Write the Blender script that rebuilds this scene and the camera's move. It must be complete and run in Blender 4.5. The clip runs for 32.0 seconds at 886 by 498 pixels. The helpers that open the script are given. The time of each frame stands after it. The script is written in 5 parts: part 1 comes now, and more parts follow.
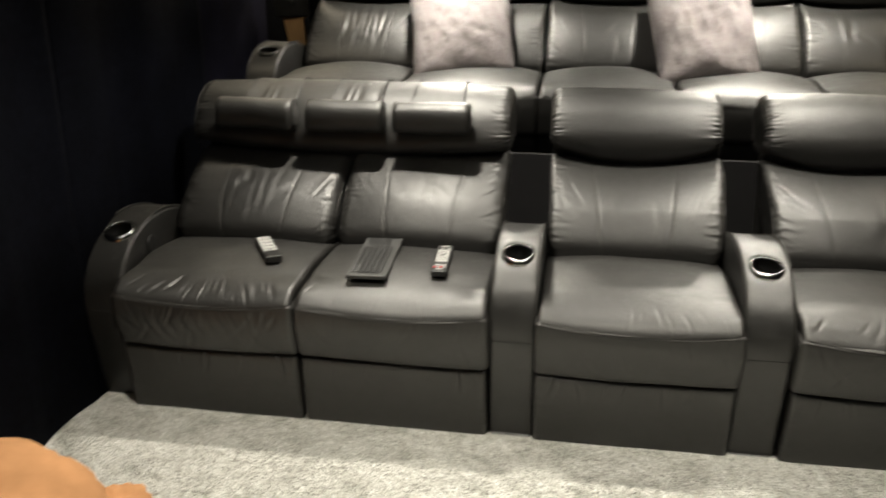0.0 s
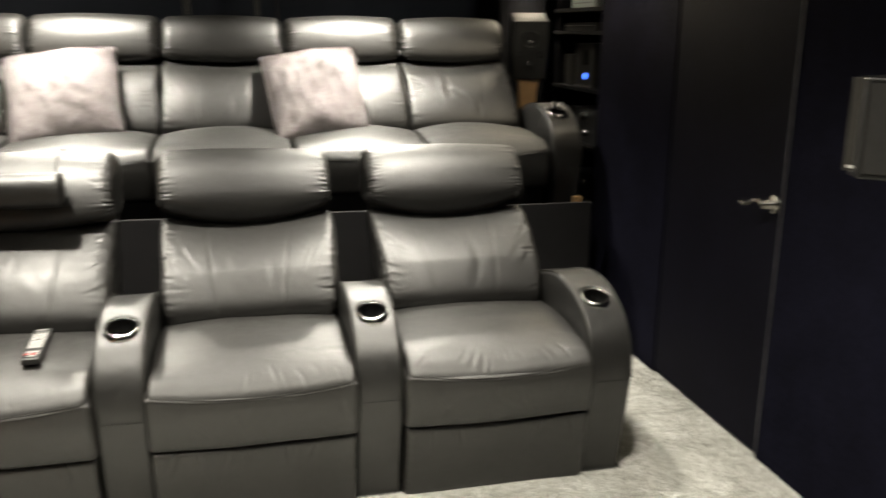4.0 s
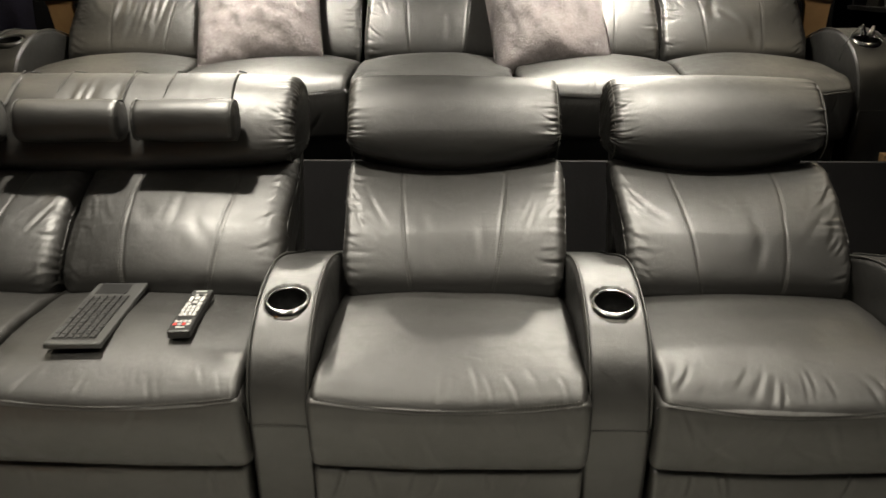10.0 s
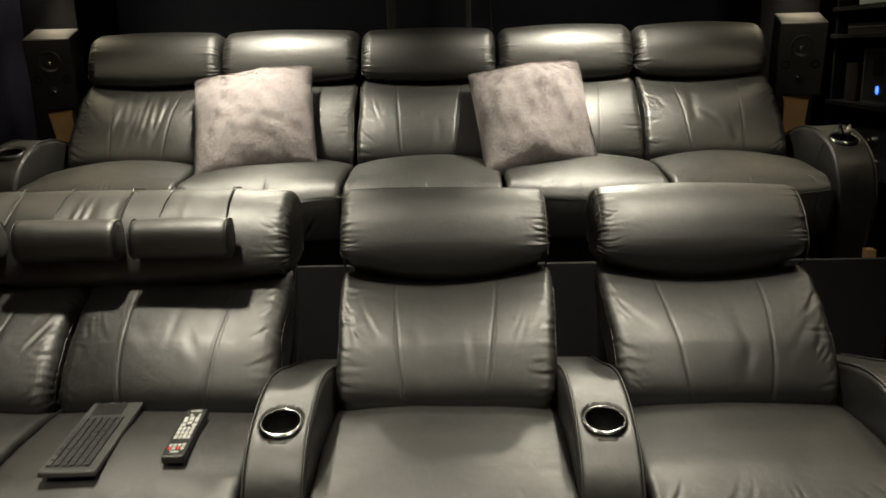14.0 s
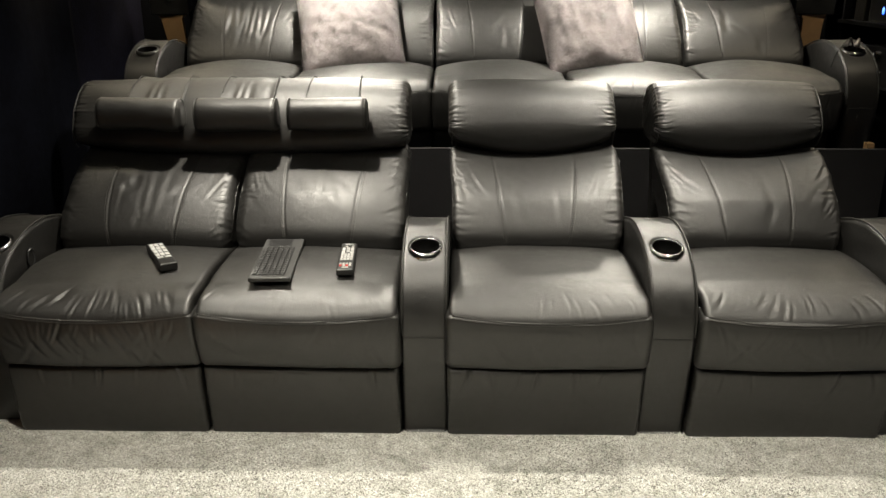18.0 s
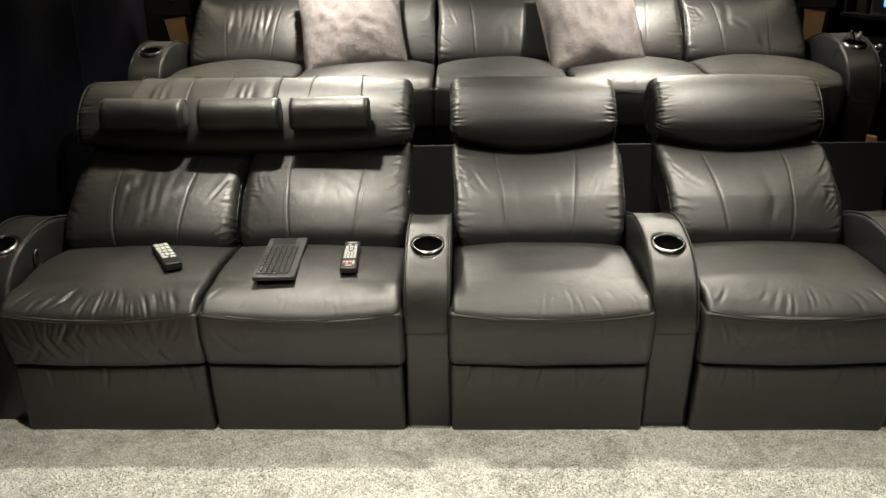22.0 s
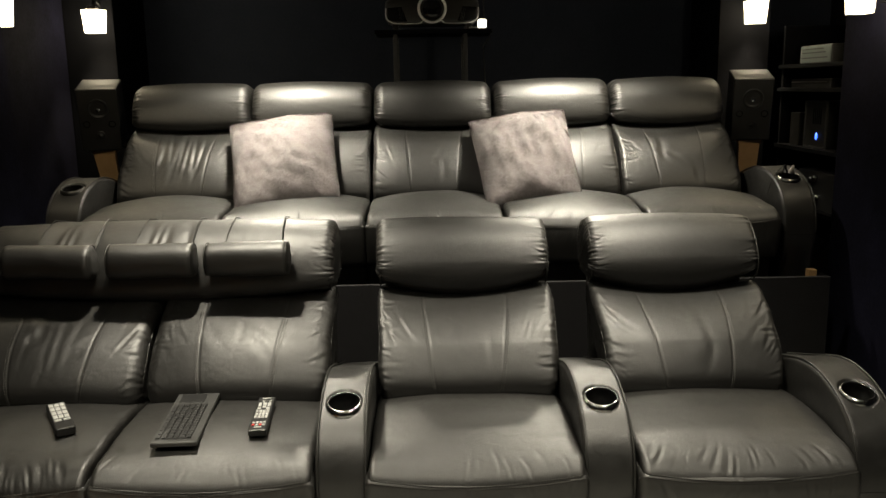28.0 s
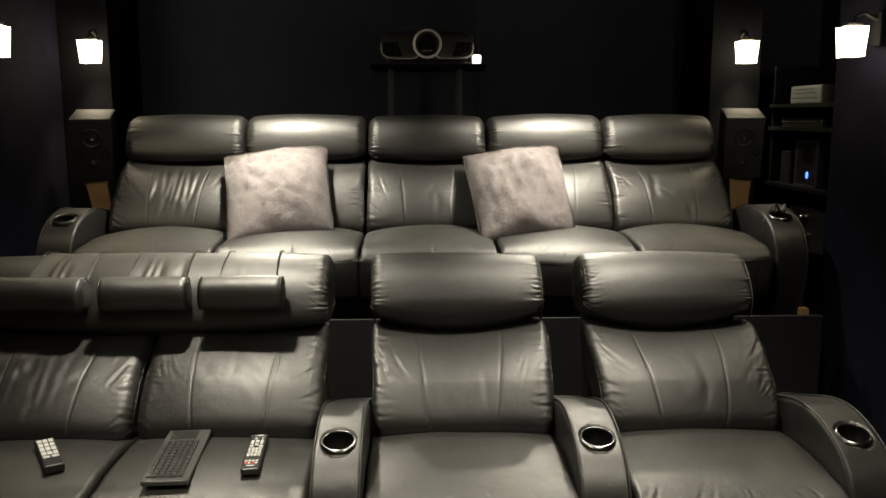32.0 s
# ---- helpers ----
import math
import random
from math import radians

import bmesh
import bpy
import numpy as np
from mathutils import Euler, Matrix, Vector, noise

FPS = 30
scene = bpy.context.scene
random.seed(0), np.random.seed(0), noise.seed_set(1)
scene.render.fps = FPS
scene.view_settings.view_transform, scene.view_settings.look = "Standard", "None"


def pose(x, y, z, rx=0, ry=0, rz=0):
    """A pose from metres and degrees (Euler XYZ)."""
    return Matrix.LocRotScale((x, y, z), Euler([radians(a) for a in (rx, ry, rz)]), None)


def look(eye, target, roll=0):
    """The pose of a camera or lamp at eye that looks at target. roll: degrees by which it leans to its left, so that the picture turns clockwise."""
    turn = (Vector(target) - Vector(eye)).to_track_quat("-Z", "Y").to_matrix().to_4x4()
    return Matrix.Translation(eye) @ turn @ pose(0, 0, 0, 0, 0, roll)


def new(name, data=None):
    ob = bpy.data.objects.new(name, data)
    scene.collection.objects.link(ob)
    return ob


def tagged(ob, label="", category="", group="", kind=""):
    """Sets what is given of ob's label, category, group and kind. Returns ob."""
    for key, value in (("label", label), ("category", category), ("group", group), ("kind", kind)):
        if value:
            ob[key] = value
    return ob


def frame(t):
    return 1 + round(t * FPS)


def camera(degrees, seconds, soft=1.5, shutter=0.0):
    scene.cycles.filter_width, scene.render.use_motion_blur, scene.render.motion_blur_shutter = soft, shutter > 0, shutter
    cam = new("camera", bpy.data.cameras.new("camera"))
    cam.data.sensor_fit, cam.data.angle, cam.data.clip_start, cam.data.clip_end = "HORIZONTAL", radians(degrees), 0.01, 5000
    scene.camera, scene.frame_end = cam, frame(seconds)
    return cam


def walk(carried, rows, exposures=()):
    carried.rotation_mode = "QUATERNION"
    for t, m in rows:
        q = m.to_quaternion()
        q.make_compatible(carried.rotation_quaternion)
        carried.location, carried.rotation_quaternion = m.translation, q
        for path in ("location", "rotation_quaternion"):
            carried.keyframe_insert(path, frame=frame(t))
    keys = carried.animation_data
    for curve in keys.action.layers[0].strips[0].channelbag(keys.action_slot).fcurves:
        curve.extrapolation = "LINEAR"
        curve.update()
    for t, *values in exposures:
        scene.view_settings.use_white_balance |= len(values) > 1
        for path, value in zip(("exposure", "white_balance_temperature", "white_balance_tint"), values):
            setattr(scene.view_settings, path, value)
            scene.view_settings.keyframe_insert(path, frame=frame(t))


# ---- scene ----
cam = camera(55.9, 32.0, shutter=0.5)
PATH = [
    (0, (-0.209, -2.437, 1.459), (-0.516, -0.565, 0.824), 0.2),
    (0.5, (-0.202, -2.455, 1.474), (-0.244, -0.539, 0.905), 0.5),
    (1, (-0.192, -2.459, 1.452), (0.077, -0.548, 0.925), 0.5),
    (1.5, (-0.183, -2.456, 1.457), (0.347, -0.6, 0.934), 0.3),
    (2, (-0.147, -2.462, 1.461), (0.56, -0.659, 0.964), 0.2),
    (2.5, (-0.134, -2.461, 1.461), (0.647, -0.684, 0.977), 0.4),
    (3.5, (-0.063, -2.451, 1.457), (0.699, -0.667, 0.971), 0.2),
    (4, (0.033, -2.428, 1.473), (0.465, -0.542, 0.966), 0.4),
    (4.5, (0.072, -2.385, 1.458), (0.216, -0.459, 0.942), -0.0),
    (6.5, (-0.09, -2.407, 1.466), (-0.196, -0.485, 0.924), -0.6),
    (7, (-0.088, -2.411, 1.468), (-0.196, -0.489, 0.925), -0.7),
    (8, (-0.083, -2.405, 1.455), (-0.182, -0.485, 0.903), -0.5),
    (8.5, (-0.03, -2.381, 1.456), (-0.121, -0.463, 0.897), -0.5),
    (9, (0.038, -2.287, 1.433), (-0.049, -0.383, 0.827), -0.2),
    (9.5, (0.067, -2.035, 1.368), (-0.011, -0.137, 0.74), -0.0),
    (10, (0.041, -1.705, 1.328), (-0.018, 0.192, 0.697), -0.2),
    (10.5, (0.052, -1.434, 1.285), (0.008, 0.46, 0.644), -0.2),
    (11, (0.054, -1.238, 1.345), (0.04, 0.667, 0.735), 0.3),
    (11.5, (0.082, -1.135, 1.427), (0.02, 0.818, 1.001), 0.3),
    (12, (0.059, -1.118, 1.493), (0.006, 0.865, 1.241), 0.9),
    (13, (0.059, -1.187, 1.47), (-0.01, 0.789, 1.167), 0.0),
    (13.5, (0.049, -1.44, 1.454), (-0.019, 0.514, 1.034), -0.8),
    (14, (0.058, -1.71, 1.453), (0.007, 0.233, 0.983), -1.2),
    (14.5, (0.065, -1.941, 1.414), (0.012, -0.008, 0.901), -1.3),
    (15, (0.039, -2.15, 1.414), (-0.079, -0.23, 0.867), -1.1),
    (15.5, (-0.114, -2.317, 1.422), (-0.191, -0.391, 0.89), -0.7),
    (17.5, (-0.271, -2.419, 1.449), (-0.315, -0.496, 0.9), -0.9),
    (18, (-0.27, -2.406, 1.427), (-0.311, -0.509, 0.795), -0.1),
    (19, (-0.257, -2.418, 1.44), (-0.306, -0.521, 0.806), -0.7),
    (20, (-0.264, -2.41, 1.432), (-0.315, -0.514, 0.797), -0.8),
    (21, (-0.265, -2.418, 1.433), (-0.317, -0.523, 0.798), -0.8),
    (22, (-0.259, -2.42, 1.431), (-0.314, -0.525, 0.793), -0.8),
    (23, (-0.285, -2.4, 1.441), (-0.346, -0.503, 0.811), -0.9),
    (23.5, (-0.294, -2.405, 1.446), (-0.356, -0.506, 0.82), -0.8),
    (24, (-0.264, -2.412, 1.448), (-0.282, -0.498, 0.866), -1.2),
    (24.5, (-0.179, -2.357, 1.491), (-0.117, -0.419, 1.005), -1.7),
    (25, (-0.085, -2.27, 1.505), (-0.053, -0.316, 1.078), -1.5),
    (25.5, (-0.028, -2.227, 1.506), (-0.046, -0.263, 1.127), -0.7),
    (26, (-0.058, -2.253, 1.518), (-0.091, -0.289, 1.141), -1.1),
    (26.5, (-0.1, -2.257, 1.511), (-0.101, -0.296, 1.118), -1.0),
    (28.5, (-0.121, -2.229, 1.512), (-0.088, -0.265, 1.133), -0.9),
    (30, (-0.143, -2.222, 1.512), (-0.092, -0.258, 1.139), -0.9),
    (31, (-0.137, -2.234, 1.53), (-0.083, -0.268, 1.17), -0.7),
    (31.5, (-0.141, -2.225, 1.536), (-0.078, -0.254, 1.205), -0.2),
    (32, (-0.146, -2.227, 1.538), (-0.085, -0.253, 1.222), -0.1),
]
EXPOSURES = [(0.0, 0.14, 6580, 8), (1.5, 0.2, 6530, 8), (2.0, 0.33, 6530, 8), (2.5, 0.62, 6530, 8), (3.5, 0.76, 6530, 8), (4.5, 0.38, 6580, 8), (6.5, 0.02, 6630, 8), (9.0, 0.15, 6630, 8), (10.0, 0.32, 6650, 8), (11.0, 0.2, 6730, 5), (12.0, -0.32, 7030, 5), (13.5, -0.38, 7030, 5), (15.5, 0.15, 6730, 5), (17.5, 0.15, 6630, 8), (19.5, 0.22, 6630, 8), (20.5, 0.24, 6630, 8), (22.0, 0.12, 6650, 8), (23.5, 0.14, 6680, 8), (25.5, -0.25, 6930, 6), (32.0, -0.23, 6980, 6)]
walk(cam, [(t, look(eye, target, roll)) for t, eye, target, roll in PATH], EXPOSURES)

# ---- light ----
world = bpy.data.worlds.new("World")
scene.world = world
world.use_nodes = True
world.node_tree.nodes["Background"].inputs[0].default_value = (0.55, 0.6, 0.75, 1)
world.node_tree.nodes["Background"].inputs[1].default_value = 0.0

WARM = (1.0, 0.935, 0.82)
DOWNLIGHTS = [(x, y, w) for y, left, right in ((1.88, 305, 300), (0.53, 222, 172), (-0.90, 188, 178)) for x, w in ((-0.86, left), (0.62, right))]
CEILING = 2.30


def spot(name, place, power, degrees, radius, color, blend=0.5):
    data = bpy.data.lights.new(name, "SPOT")
    data.energy, data.color, data.shadow_soft_size = power, color, radius
    data.spot_size, data.spot_blend = radians(degrees), blend
    ob = new(name, data)
    ob.matrix_world = pose(*place)
    return ob


for px, py, watts in DOWNLIGHTS:
    spot("downlight_lamp", (px, py, CEILING - 0.012), watts, 106 if py > 1 else 98 if py > 0 else 118, 0.07 if py > 1 else 0.045, WARM if py > 0 else (1.0, 0.93, 0.80), 1.0)
for px in (-0.90, 0.70):
    spot("gimbal_lamp", (px, 2.58, CEILING - 0.03), 255, 44, 0.03, WARM, 0.8).matrix_world = pose(px, 2.58, CEILING - 0.03, -65)
SCONCES = [(-1.785, 1.16), (1.60, 1.16), (-1.868, 2.35), (1.642, 2.35)]
GLASS_LIGHT = (1.0, 0.86, 0.66)
for px, py in SCONCES:
    bulb = bpy.data.lights.new("sconce_bulb", "POINT")
    bulb.energy, bulb.color, bulb.shadow_soft_size = 2.5, GLASS_LIGHT, 0.045
    new("sconce_bulb", bulb).location = (px, py, 1.84)
    if py > 2:
        spot("sconce_throw", (px, py, 1.83), 36, 72, 0.04, GLASS_LIGHT, 0.9)

# ---- materials ----
MATS = {}


def nodes_of(name):
    m = bpy.data.materials.new(name)
    m.use_nodes = True
    nt = m.node_tree
    b = nt.nodes["Principled BSDF"]
    return m, nt, b


def add(nt, kind, **values):
    n = nt.nodes.new(kind)
    for k, v in values.items():
        n.inputs[k.replace("_", " ")].default_value = v
    return n


def ramp(nt, source, stops):
    r = nt.nodes.new("ShaderNodeValToRGB")
    el = r.color_ramp.elements
    while len(el) < len(stops):
        el.new(0.5)
    for e, (p, c) in zip(el, stops):
        e.position, e.color = p, (*c, 1) if len(c) == 3 else c
    nt.links.new(source, r.inputs["Fac"])
    return r.outputs["Color"]


def plain(name, color, rough=0.5, metal=0.0, vary=0.25, scale=30.0, bump=0.1, spec=0.5):
    """A surface with two scales of variation and fine relief."""
    m, nt, b = nodes_of(name)
    tc = nt.nodes.new("ShaderNodeTexCoord")
    n1 = add(nt, "ShaderNodeTexNoise", Scale=scale, Detail=6.0)
    n2 = add(nt, "ShaderNodeTexNoise", Scale=scale * 0.12, Detail=3.0)
    for n in (n1, n2):
        nt.links.new(tc.outputs["Object"], n.inputs["Vector"])
    mix = nt.nodes.new("ShaderNodeMath")
    mix.operation = "ADD"
    nt.links.new(n1.outputs["Fac"], mix.inputs[0])
    nt.links.new(n2.outputs["Fac"], mix.inputs[1])
    lo = tuple(max(0.0, c * (1 - vary)) for c in color)
    hi = tuple(min(1.0, c * (1 + vary)) for c in color)
    half = nt.nodes.new("ShaderNodeMath")
    half.operation = "MULTIPLY"
    half.inputs[1].default_value = 0.5
    nt.links.new(mix.outputs[0], half.inputs[0])
    nt.links.new(ramp(nt, half.outputs[0], [(0.3, lo), (0.7, hi)]), b.inputs["Base Color"])
    b.inputs["Roughness"].default_value = rough
    b.inputs["Metallic"].default_value = metal
    b.inputs["Specular IOR Level"].default_value = spec
    if bump:
        bp = add(nt, "ShaderNodeBump", Strength=bump, Distance=0.002)
        nt.links.new(n1.outputs["Fac"], bp.inputs["Height"])
        nt.links.new(bp.outputs["Normal"], b.inputs["Normal"])
    MATS[name] = m
    return m


def leather(name, color, rough):
    m, nt, b = nodes_of(name)
    tc = nt.nodes.new("ShaderNodeTexCoord")
    big = add(nt, "ShaderNodeTexNoise", Scale=5.0, Detail=4.0, Roughness=0.6)
    crease = add(nt, "ShaderNodeTexNoise", Scale=26.0, Detail=5.0, Roughness=0.55)
    crease.inputs["Distortion"].default_value = 0.8
    grain = nt.nodes.new("ShaderNodeTexVoronoi")
    grain.feature = "DISTANCE_TO_EDGE"
    grain.inputs["Scale"].default_value = 420.0
    wrinkle = nt.nodes.new("ShaderNodeTexNoise")
    wrinkle.noise_type = "RIDGED_MULTIFRACTAL"
    wrinkle.inputs["Scale"].default_value, wrinkle.inputs["Detail"].default_value = 13.0, 3.0
    wrinkle.inputs["Distortion"].default_value = 0.6
    for n in (big, crease, grain, wrinkle):
        nt.links.new(tc.outputs["Object"], n.inputs["Vector"])
    lo, hi = tuple(c * 0.8 for c in color), tuple(c * 1.22 for c in color)
    nt.links.new(ramp(nt, big.outputs["Fac"], [(0.3, lo), (0.72, hi)]), b.inputs["Base Color"])
    r = ramp(nt, crease.outputs["Fac"], [(0.3, (rough - 0.05,) * 3), (0.7, (rough + 0.07,) * 3)])
    nt.links.new(r, b.inputs["Roughness"])
    b.inputs["Specular IOR Level"].default_value = 0.85
    b1 = add(nt, "ShaderNodeBump", Strength=0.28, Distance=0.004)
    nt.links.new(crease.outputs["Fac"], b1.inputs["Height"])
    b0 = add(nt, "ShaderNodeBump", Strength=0.22, Distance=0.003)
    b0.invert = True
    nt.links.new(wrinkle.outputs["Fac"], b0.inputs["Height"])
    nt.links.new(b0.outputs["Normal"], b1.inputs["Normal"])
    b2 = add(nt, "ShaderNodeBump", Strength=0.45, Distance=0.0007)
    nt.links.new(grain.outputs["Distance"], b2.inputs["Height"])
    nt.links.new(b1.outputs["Normal"], b2.inputs["Normal"])
    nt.links.new(b2.outputs["Normal"], b.inputs["Normal"])
    MATS[name] = m
    return m


def carpet_material():
    m, nt, b = nodes_of("grey_carpet")
    tc = nt.nodes.new("ShaderNodeTexCoord")
    patch = add(nt, "ShaderNodeTexNoise", Scale=6.0, Detail=5.0, Roughness=0.7)
    patch.inputs["Distortion"].default_value = 1.2
    tuft = add(nt, "ShaderNodeTexNoise", Scale=150.0, Detail=4.0, Roughness=0.75)
    clump = add(nt, "ShaderNodeTexNoise", Scale=34.0, Detail=3.0, Roughness=0.6)
    fine = nt.nodes.new("ShaderNodeTexVoronoi")
    fine.inputs["Scale"].default_value = 190.0
    for n in (patch, tuft, clump, fine):
        nt.links.new(tc.outputs["Object"], n.inputs["Vector"])
    a = ramp(nt, patch.outputs["Fac"], [(0.36, (0.60, 0.60, 0.555)), (0.5, (0.84, 0.838, 0.80)), (0.64, (0.97, 0.967, 0.935))])
    c = ramp(nt, tuft.outputs["Fac"], [(0.36, (0.36, 0.36, 0.355)), (0.62, (1, 1, 0.985))])
    mx = nt.nodes.new("ShaderNodeMix")
    mx.data_type, mx.blend_type = "RGBA", "MULTIPLY"
    mx.inputs[0].default_value = 1.0
    nt.links.new(a, mx.inputs[6])
    nt.links.new(c, mx.inputs[7])
    my = nt.nodes.new("ShaderNodeMix")
    my.data_type, my.blend_type = "RGBA", "MULTIPLY"
    my.inputs[0].default_value = 1.0
    nt.links.new(mx.outputs[2], my.inputs[6])
    nt.links.new(ramp(nt, clump.outputs["Fac"], [(0.36, (0.74, 0.735, 0.71)), (0.62, (1, 1, 1))]), my.inputs[7])
    nt.links.new(my.outputs[2], b.inputs["Base Color"])
    b.inputs["Roughness"].default_value = 0.95
    b.inputs["Specular IOR Level"].default_value = 0.1
    b.inputs["Sheen Weight"].default_value = 0.3
    b1 = add(nt, "ShaderNodeBump", Strength=0.7, Distance=0.006)
    nt.links.new(tuft.outputs["Fac"], b1.inputs["Height"])
    b2 = add(nt, "ShaderNodeBump", Strength=0.5, Distance=0.004)
    nt.links.new(fine.outputs["Distance"], b2.inputs["Height"])
    nt.links.new(b1.outputs["Normal"], b2.inputs["Normal"])
    nt.links.new(b2.outputs["Normal"], b.inputs["Normal"])
    MATS["grey_carpet"] = m
    return m


def glow(name, color, strength):
    m, nt, b = nodes_of(name)
    b.inputs["Base Color"].default_value = (0.8, 0.8, 0.8, 1)
    b.inputs["Emission Color"].default_value = (*color, 1)
    b.inputs["Emission Strength"].default_value = strength
    MATS[name] = m
    return m


LEATHER = leather("charcoal_leather", (0.0076, 0.0070, 0.0060), 0.475)
ARM_LEATHER = leather("charcoal_arm_leather", (0.0064, 0.0060, 0.0053), 0.45)
PIPING = plain("leather_piping", (0.019, 0.0185, 0.0165), 0.5, vary=0.2, scale=200)
THREAD = plain("grey_thread", (0.018, 0.0175, 0.016), 0.7, vary=0.2, scale=300)
STITCH = plain("pale_stitching", (0.055, 0.053, 0.046), 0.7, vary=0.2, scale=300, bump=0.0)
CARPET = carpet_material()
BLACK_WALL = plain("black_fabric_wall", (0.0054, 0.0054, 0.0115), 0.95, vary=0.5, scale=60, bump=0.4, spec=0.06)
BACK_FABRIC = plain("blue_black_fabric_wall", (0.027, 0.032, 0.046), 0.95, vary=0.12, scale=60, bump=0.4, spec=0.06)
CURTAIN = plain("black_velvet", (0.0044, 0.0050, 0.0086), 0.95, vary=0.5, scale=40, bump=0.3, spec=0.05)
BLACK_PAINT = plain("black_paint", (0.0016, 0.0017, 0.0026), 0.85, vary=0.3, scale=40, bump=0.2, spec=0.08)
DOOR_PAINT = plain("blue_black_door_paint", (0.0042, 0.0040, 0.0082), 0.75, vary=0.3, scale=40, bump=0.2, spec=0.1)
RISER = plain("dark_grey_riser", (0.0075, 0.0070, 0.0078), 0.85, vary=0.25, scale=90, bump=0.3, spec=0.3)
CHROME = plain("chrome", (0.38, 0.38, 0.375), 0.2, metal=1.0, vary=0.06, scale=30, bump=0.0)
STEEL = plain("brushed_steel", (0.42, 0.40, 0.37), 0.3, metal=1.0, vary=0.1, scale=60, bump=0.05)
DARK_STEEL = plain("dark_steel", (0.20, 0.19, 0.175), 0.26, metal=1.0, vary=0.1, scale=60, bump=0.05)
BLACK_PLASTIC = plain("black_plastic", (0.012, 0.012, 0.012), 0.38, vary=0.2, scale=200, bump=0.1)
DARK_CUP = plain("dark_cup_liner", (0.002, 0.002, 0.002), 0.7, vary=0.2, scale=100, spec=0.08)
KEY_PLASTIC = plain("dark_key_plastic", (0.016, 0.016, 0.016), 0.5, vary=0.2, scale=200)
GREY_PLASTIC = plain("grey_plastic", (0.042, 0.042, 0.041), 0.42, vary=0.15, scale=200)
PALE_PANEL = plain("pale_green_grey_panel", (0.15, 0.18, 0.175), 0.5, vary=0.12, scale=60, bump=0.0)
WHITE_KEY = plain("white_buttons", (0.42, 0.42, 0.41), 0.5, vary=0.08, scale=200, bump=0.0)
RED_KEY = plain("red_button", (0.55, 0.04, 0.03), 0.5, vary=0.1, scale=200, bump=0.0)
SPEAKER_BLACK = plain("speaker_black_vinyl", (0.006, 0.0058, 0.0055), 0.40, vary=0.3, scale=90, bump=0.25)
CONE = plain("speaker_cone", (0.003, 0.003, 0.003), 0.45, vary=0.2, scale=60)
GRILLE = plain("grey_speaker_grille", (0.030, 0.029, 0.028), 0.85, vary=0.15, scale=400, bump=0.6, spec=0.2)
WOOD = plain("pine_wood", (0.36, 0.22, 0.10), 0.55, vary=0.2, scale=18, bump=0.15)
ORANGE = plain("tan_suede", (0.40, 0.205, 0.095), 0.9, vary=0.16, scale=20, bump=0.3, spec=0.15)
WHITE_LABEL = plain("white_label", (0.55, 0.55, 0.53), 0.6, vary=0.08, scale=60, bump=0.0)
SILVER = plain("silver_trim", (0.72, 0.72, 0.70), 0.42, metal=0.25, vary=0.08, scale=60, bump=0.0)
LENS_GLASS = plain("dark_lens_glass", (0.01, 0.01, 0.011), 0.12, vary=0.1, scale=30, bump=0.0)
PROJ_BODY = plain("dark_projector_shell", (0.030, 0.029, 0.027), 0.33, vary=0.2, scale=80, bump=0.1)
SCONCE = glow("lit_frosted_glass", (1.0, 0.86, 0.62), 14.0)
DOWN_GLASS = glow("lit_downlight_lens", (1.0, 0.88, 0.72), 6.0)
BLUE_LED = glow("blue_led", (0.03, 0.14, 1.0), 4.0)
NIGHT = glow("white_night_light", (1.0, 0.93, 0.82), 3.0)

# ---- builders ----


def mesh_of(name, verts, faces, smooth=True):
    me = bpy.data.meshes.new(name)
    me.from_pydata([tuple(v) for v in np.asarray(verts, float)], [], [tuple(int(i) for i in f) for f in faces])
    if smooth:
        me.polygons.foreach_set("use_smooth", [True] * len(me.polygons))
    me.update()
    return me


def part(name, me, material, parent, label=""):
    """Links a mesh (or bmesh) as one object under a thing."""
    if isinstance(me, bmesh.types.BMesh):
        bm, me = me, bpy.data.meshes.new(name)
        bmesh.ops.recalc_face_normals(bm, faces=bm.faces[:])
        bm.to_mesh(me)
        bm.free()
    me.name = name
    me.materials.clear()
    me.materials.append(material)
    ob = new(name, me)
    if parent is not None:
        ob.parent = parent
    if label:
        tagged(ob, label)
    return ob


def thing(name, place, label, category, group="", kind=""):
    ob = new(name)
    ob.empty_display_size = 0.05
    ob.matrix_basis = place if isinstance(place, Matrix) else pose(*place)
    return tagged(ob, label, category, group, kind)


def box(x0, x1, y0, y1, z0, z1, bevel=0.0, seg=2):
    bm = bmesh.new()
    bmesh.ops.create_cube(bm, size=1.0)
    for v in bm.verts:
        v.co = Vector(((x0 + x1) / 2 + v.co.x * (x1 - x0), (y0 + y1) / 2 + v.co.y * (y1 - y0), (z0 + z1) / 2 + v.co.z * (z1 - z0)))
    if bevel:
        bmesh.ops.bevel(bm, geom=bm.edges[:], offset=bevel, segments=seg, affect="EDGES", profile=0.5)
    return bm


def joined(*bms):
    out = bmesh.new()
    for b in bms:
        me = bpy.data.meshes.new("tmp")
        b.to_mesh(me)
        b.free()
        out.from_mesh(me)
        bpy.data.meshes.remove(me)
    return out


def moved(bm, m):
    bm.transform(m)
    return bm


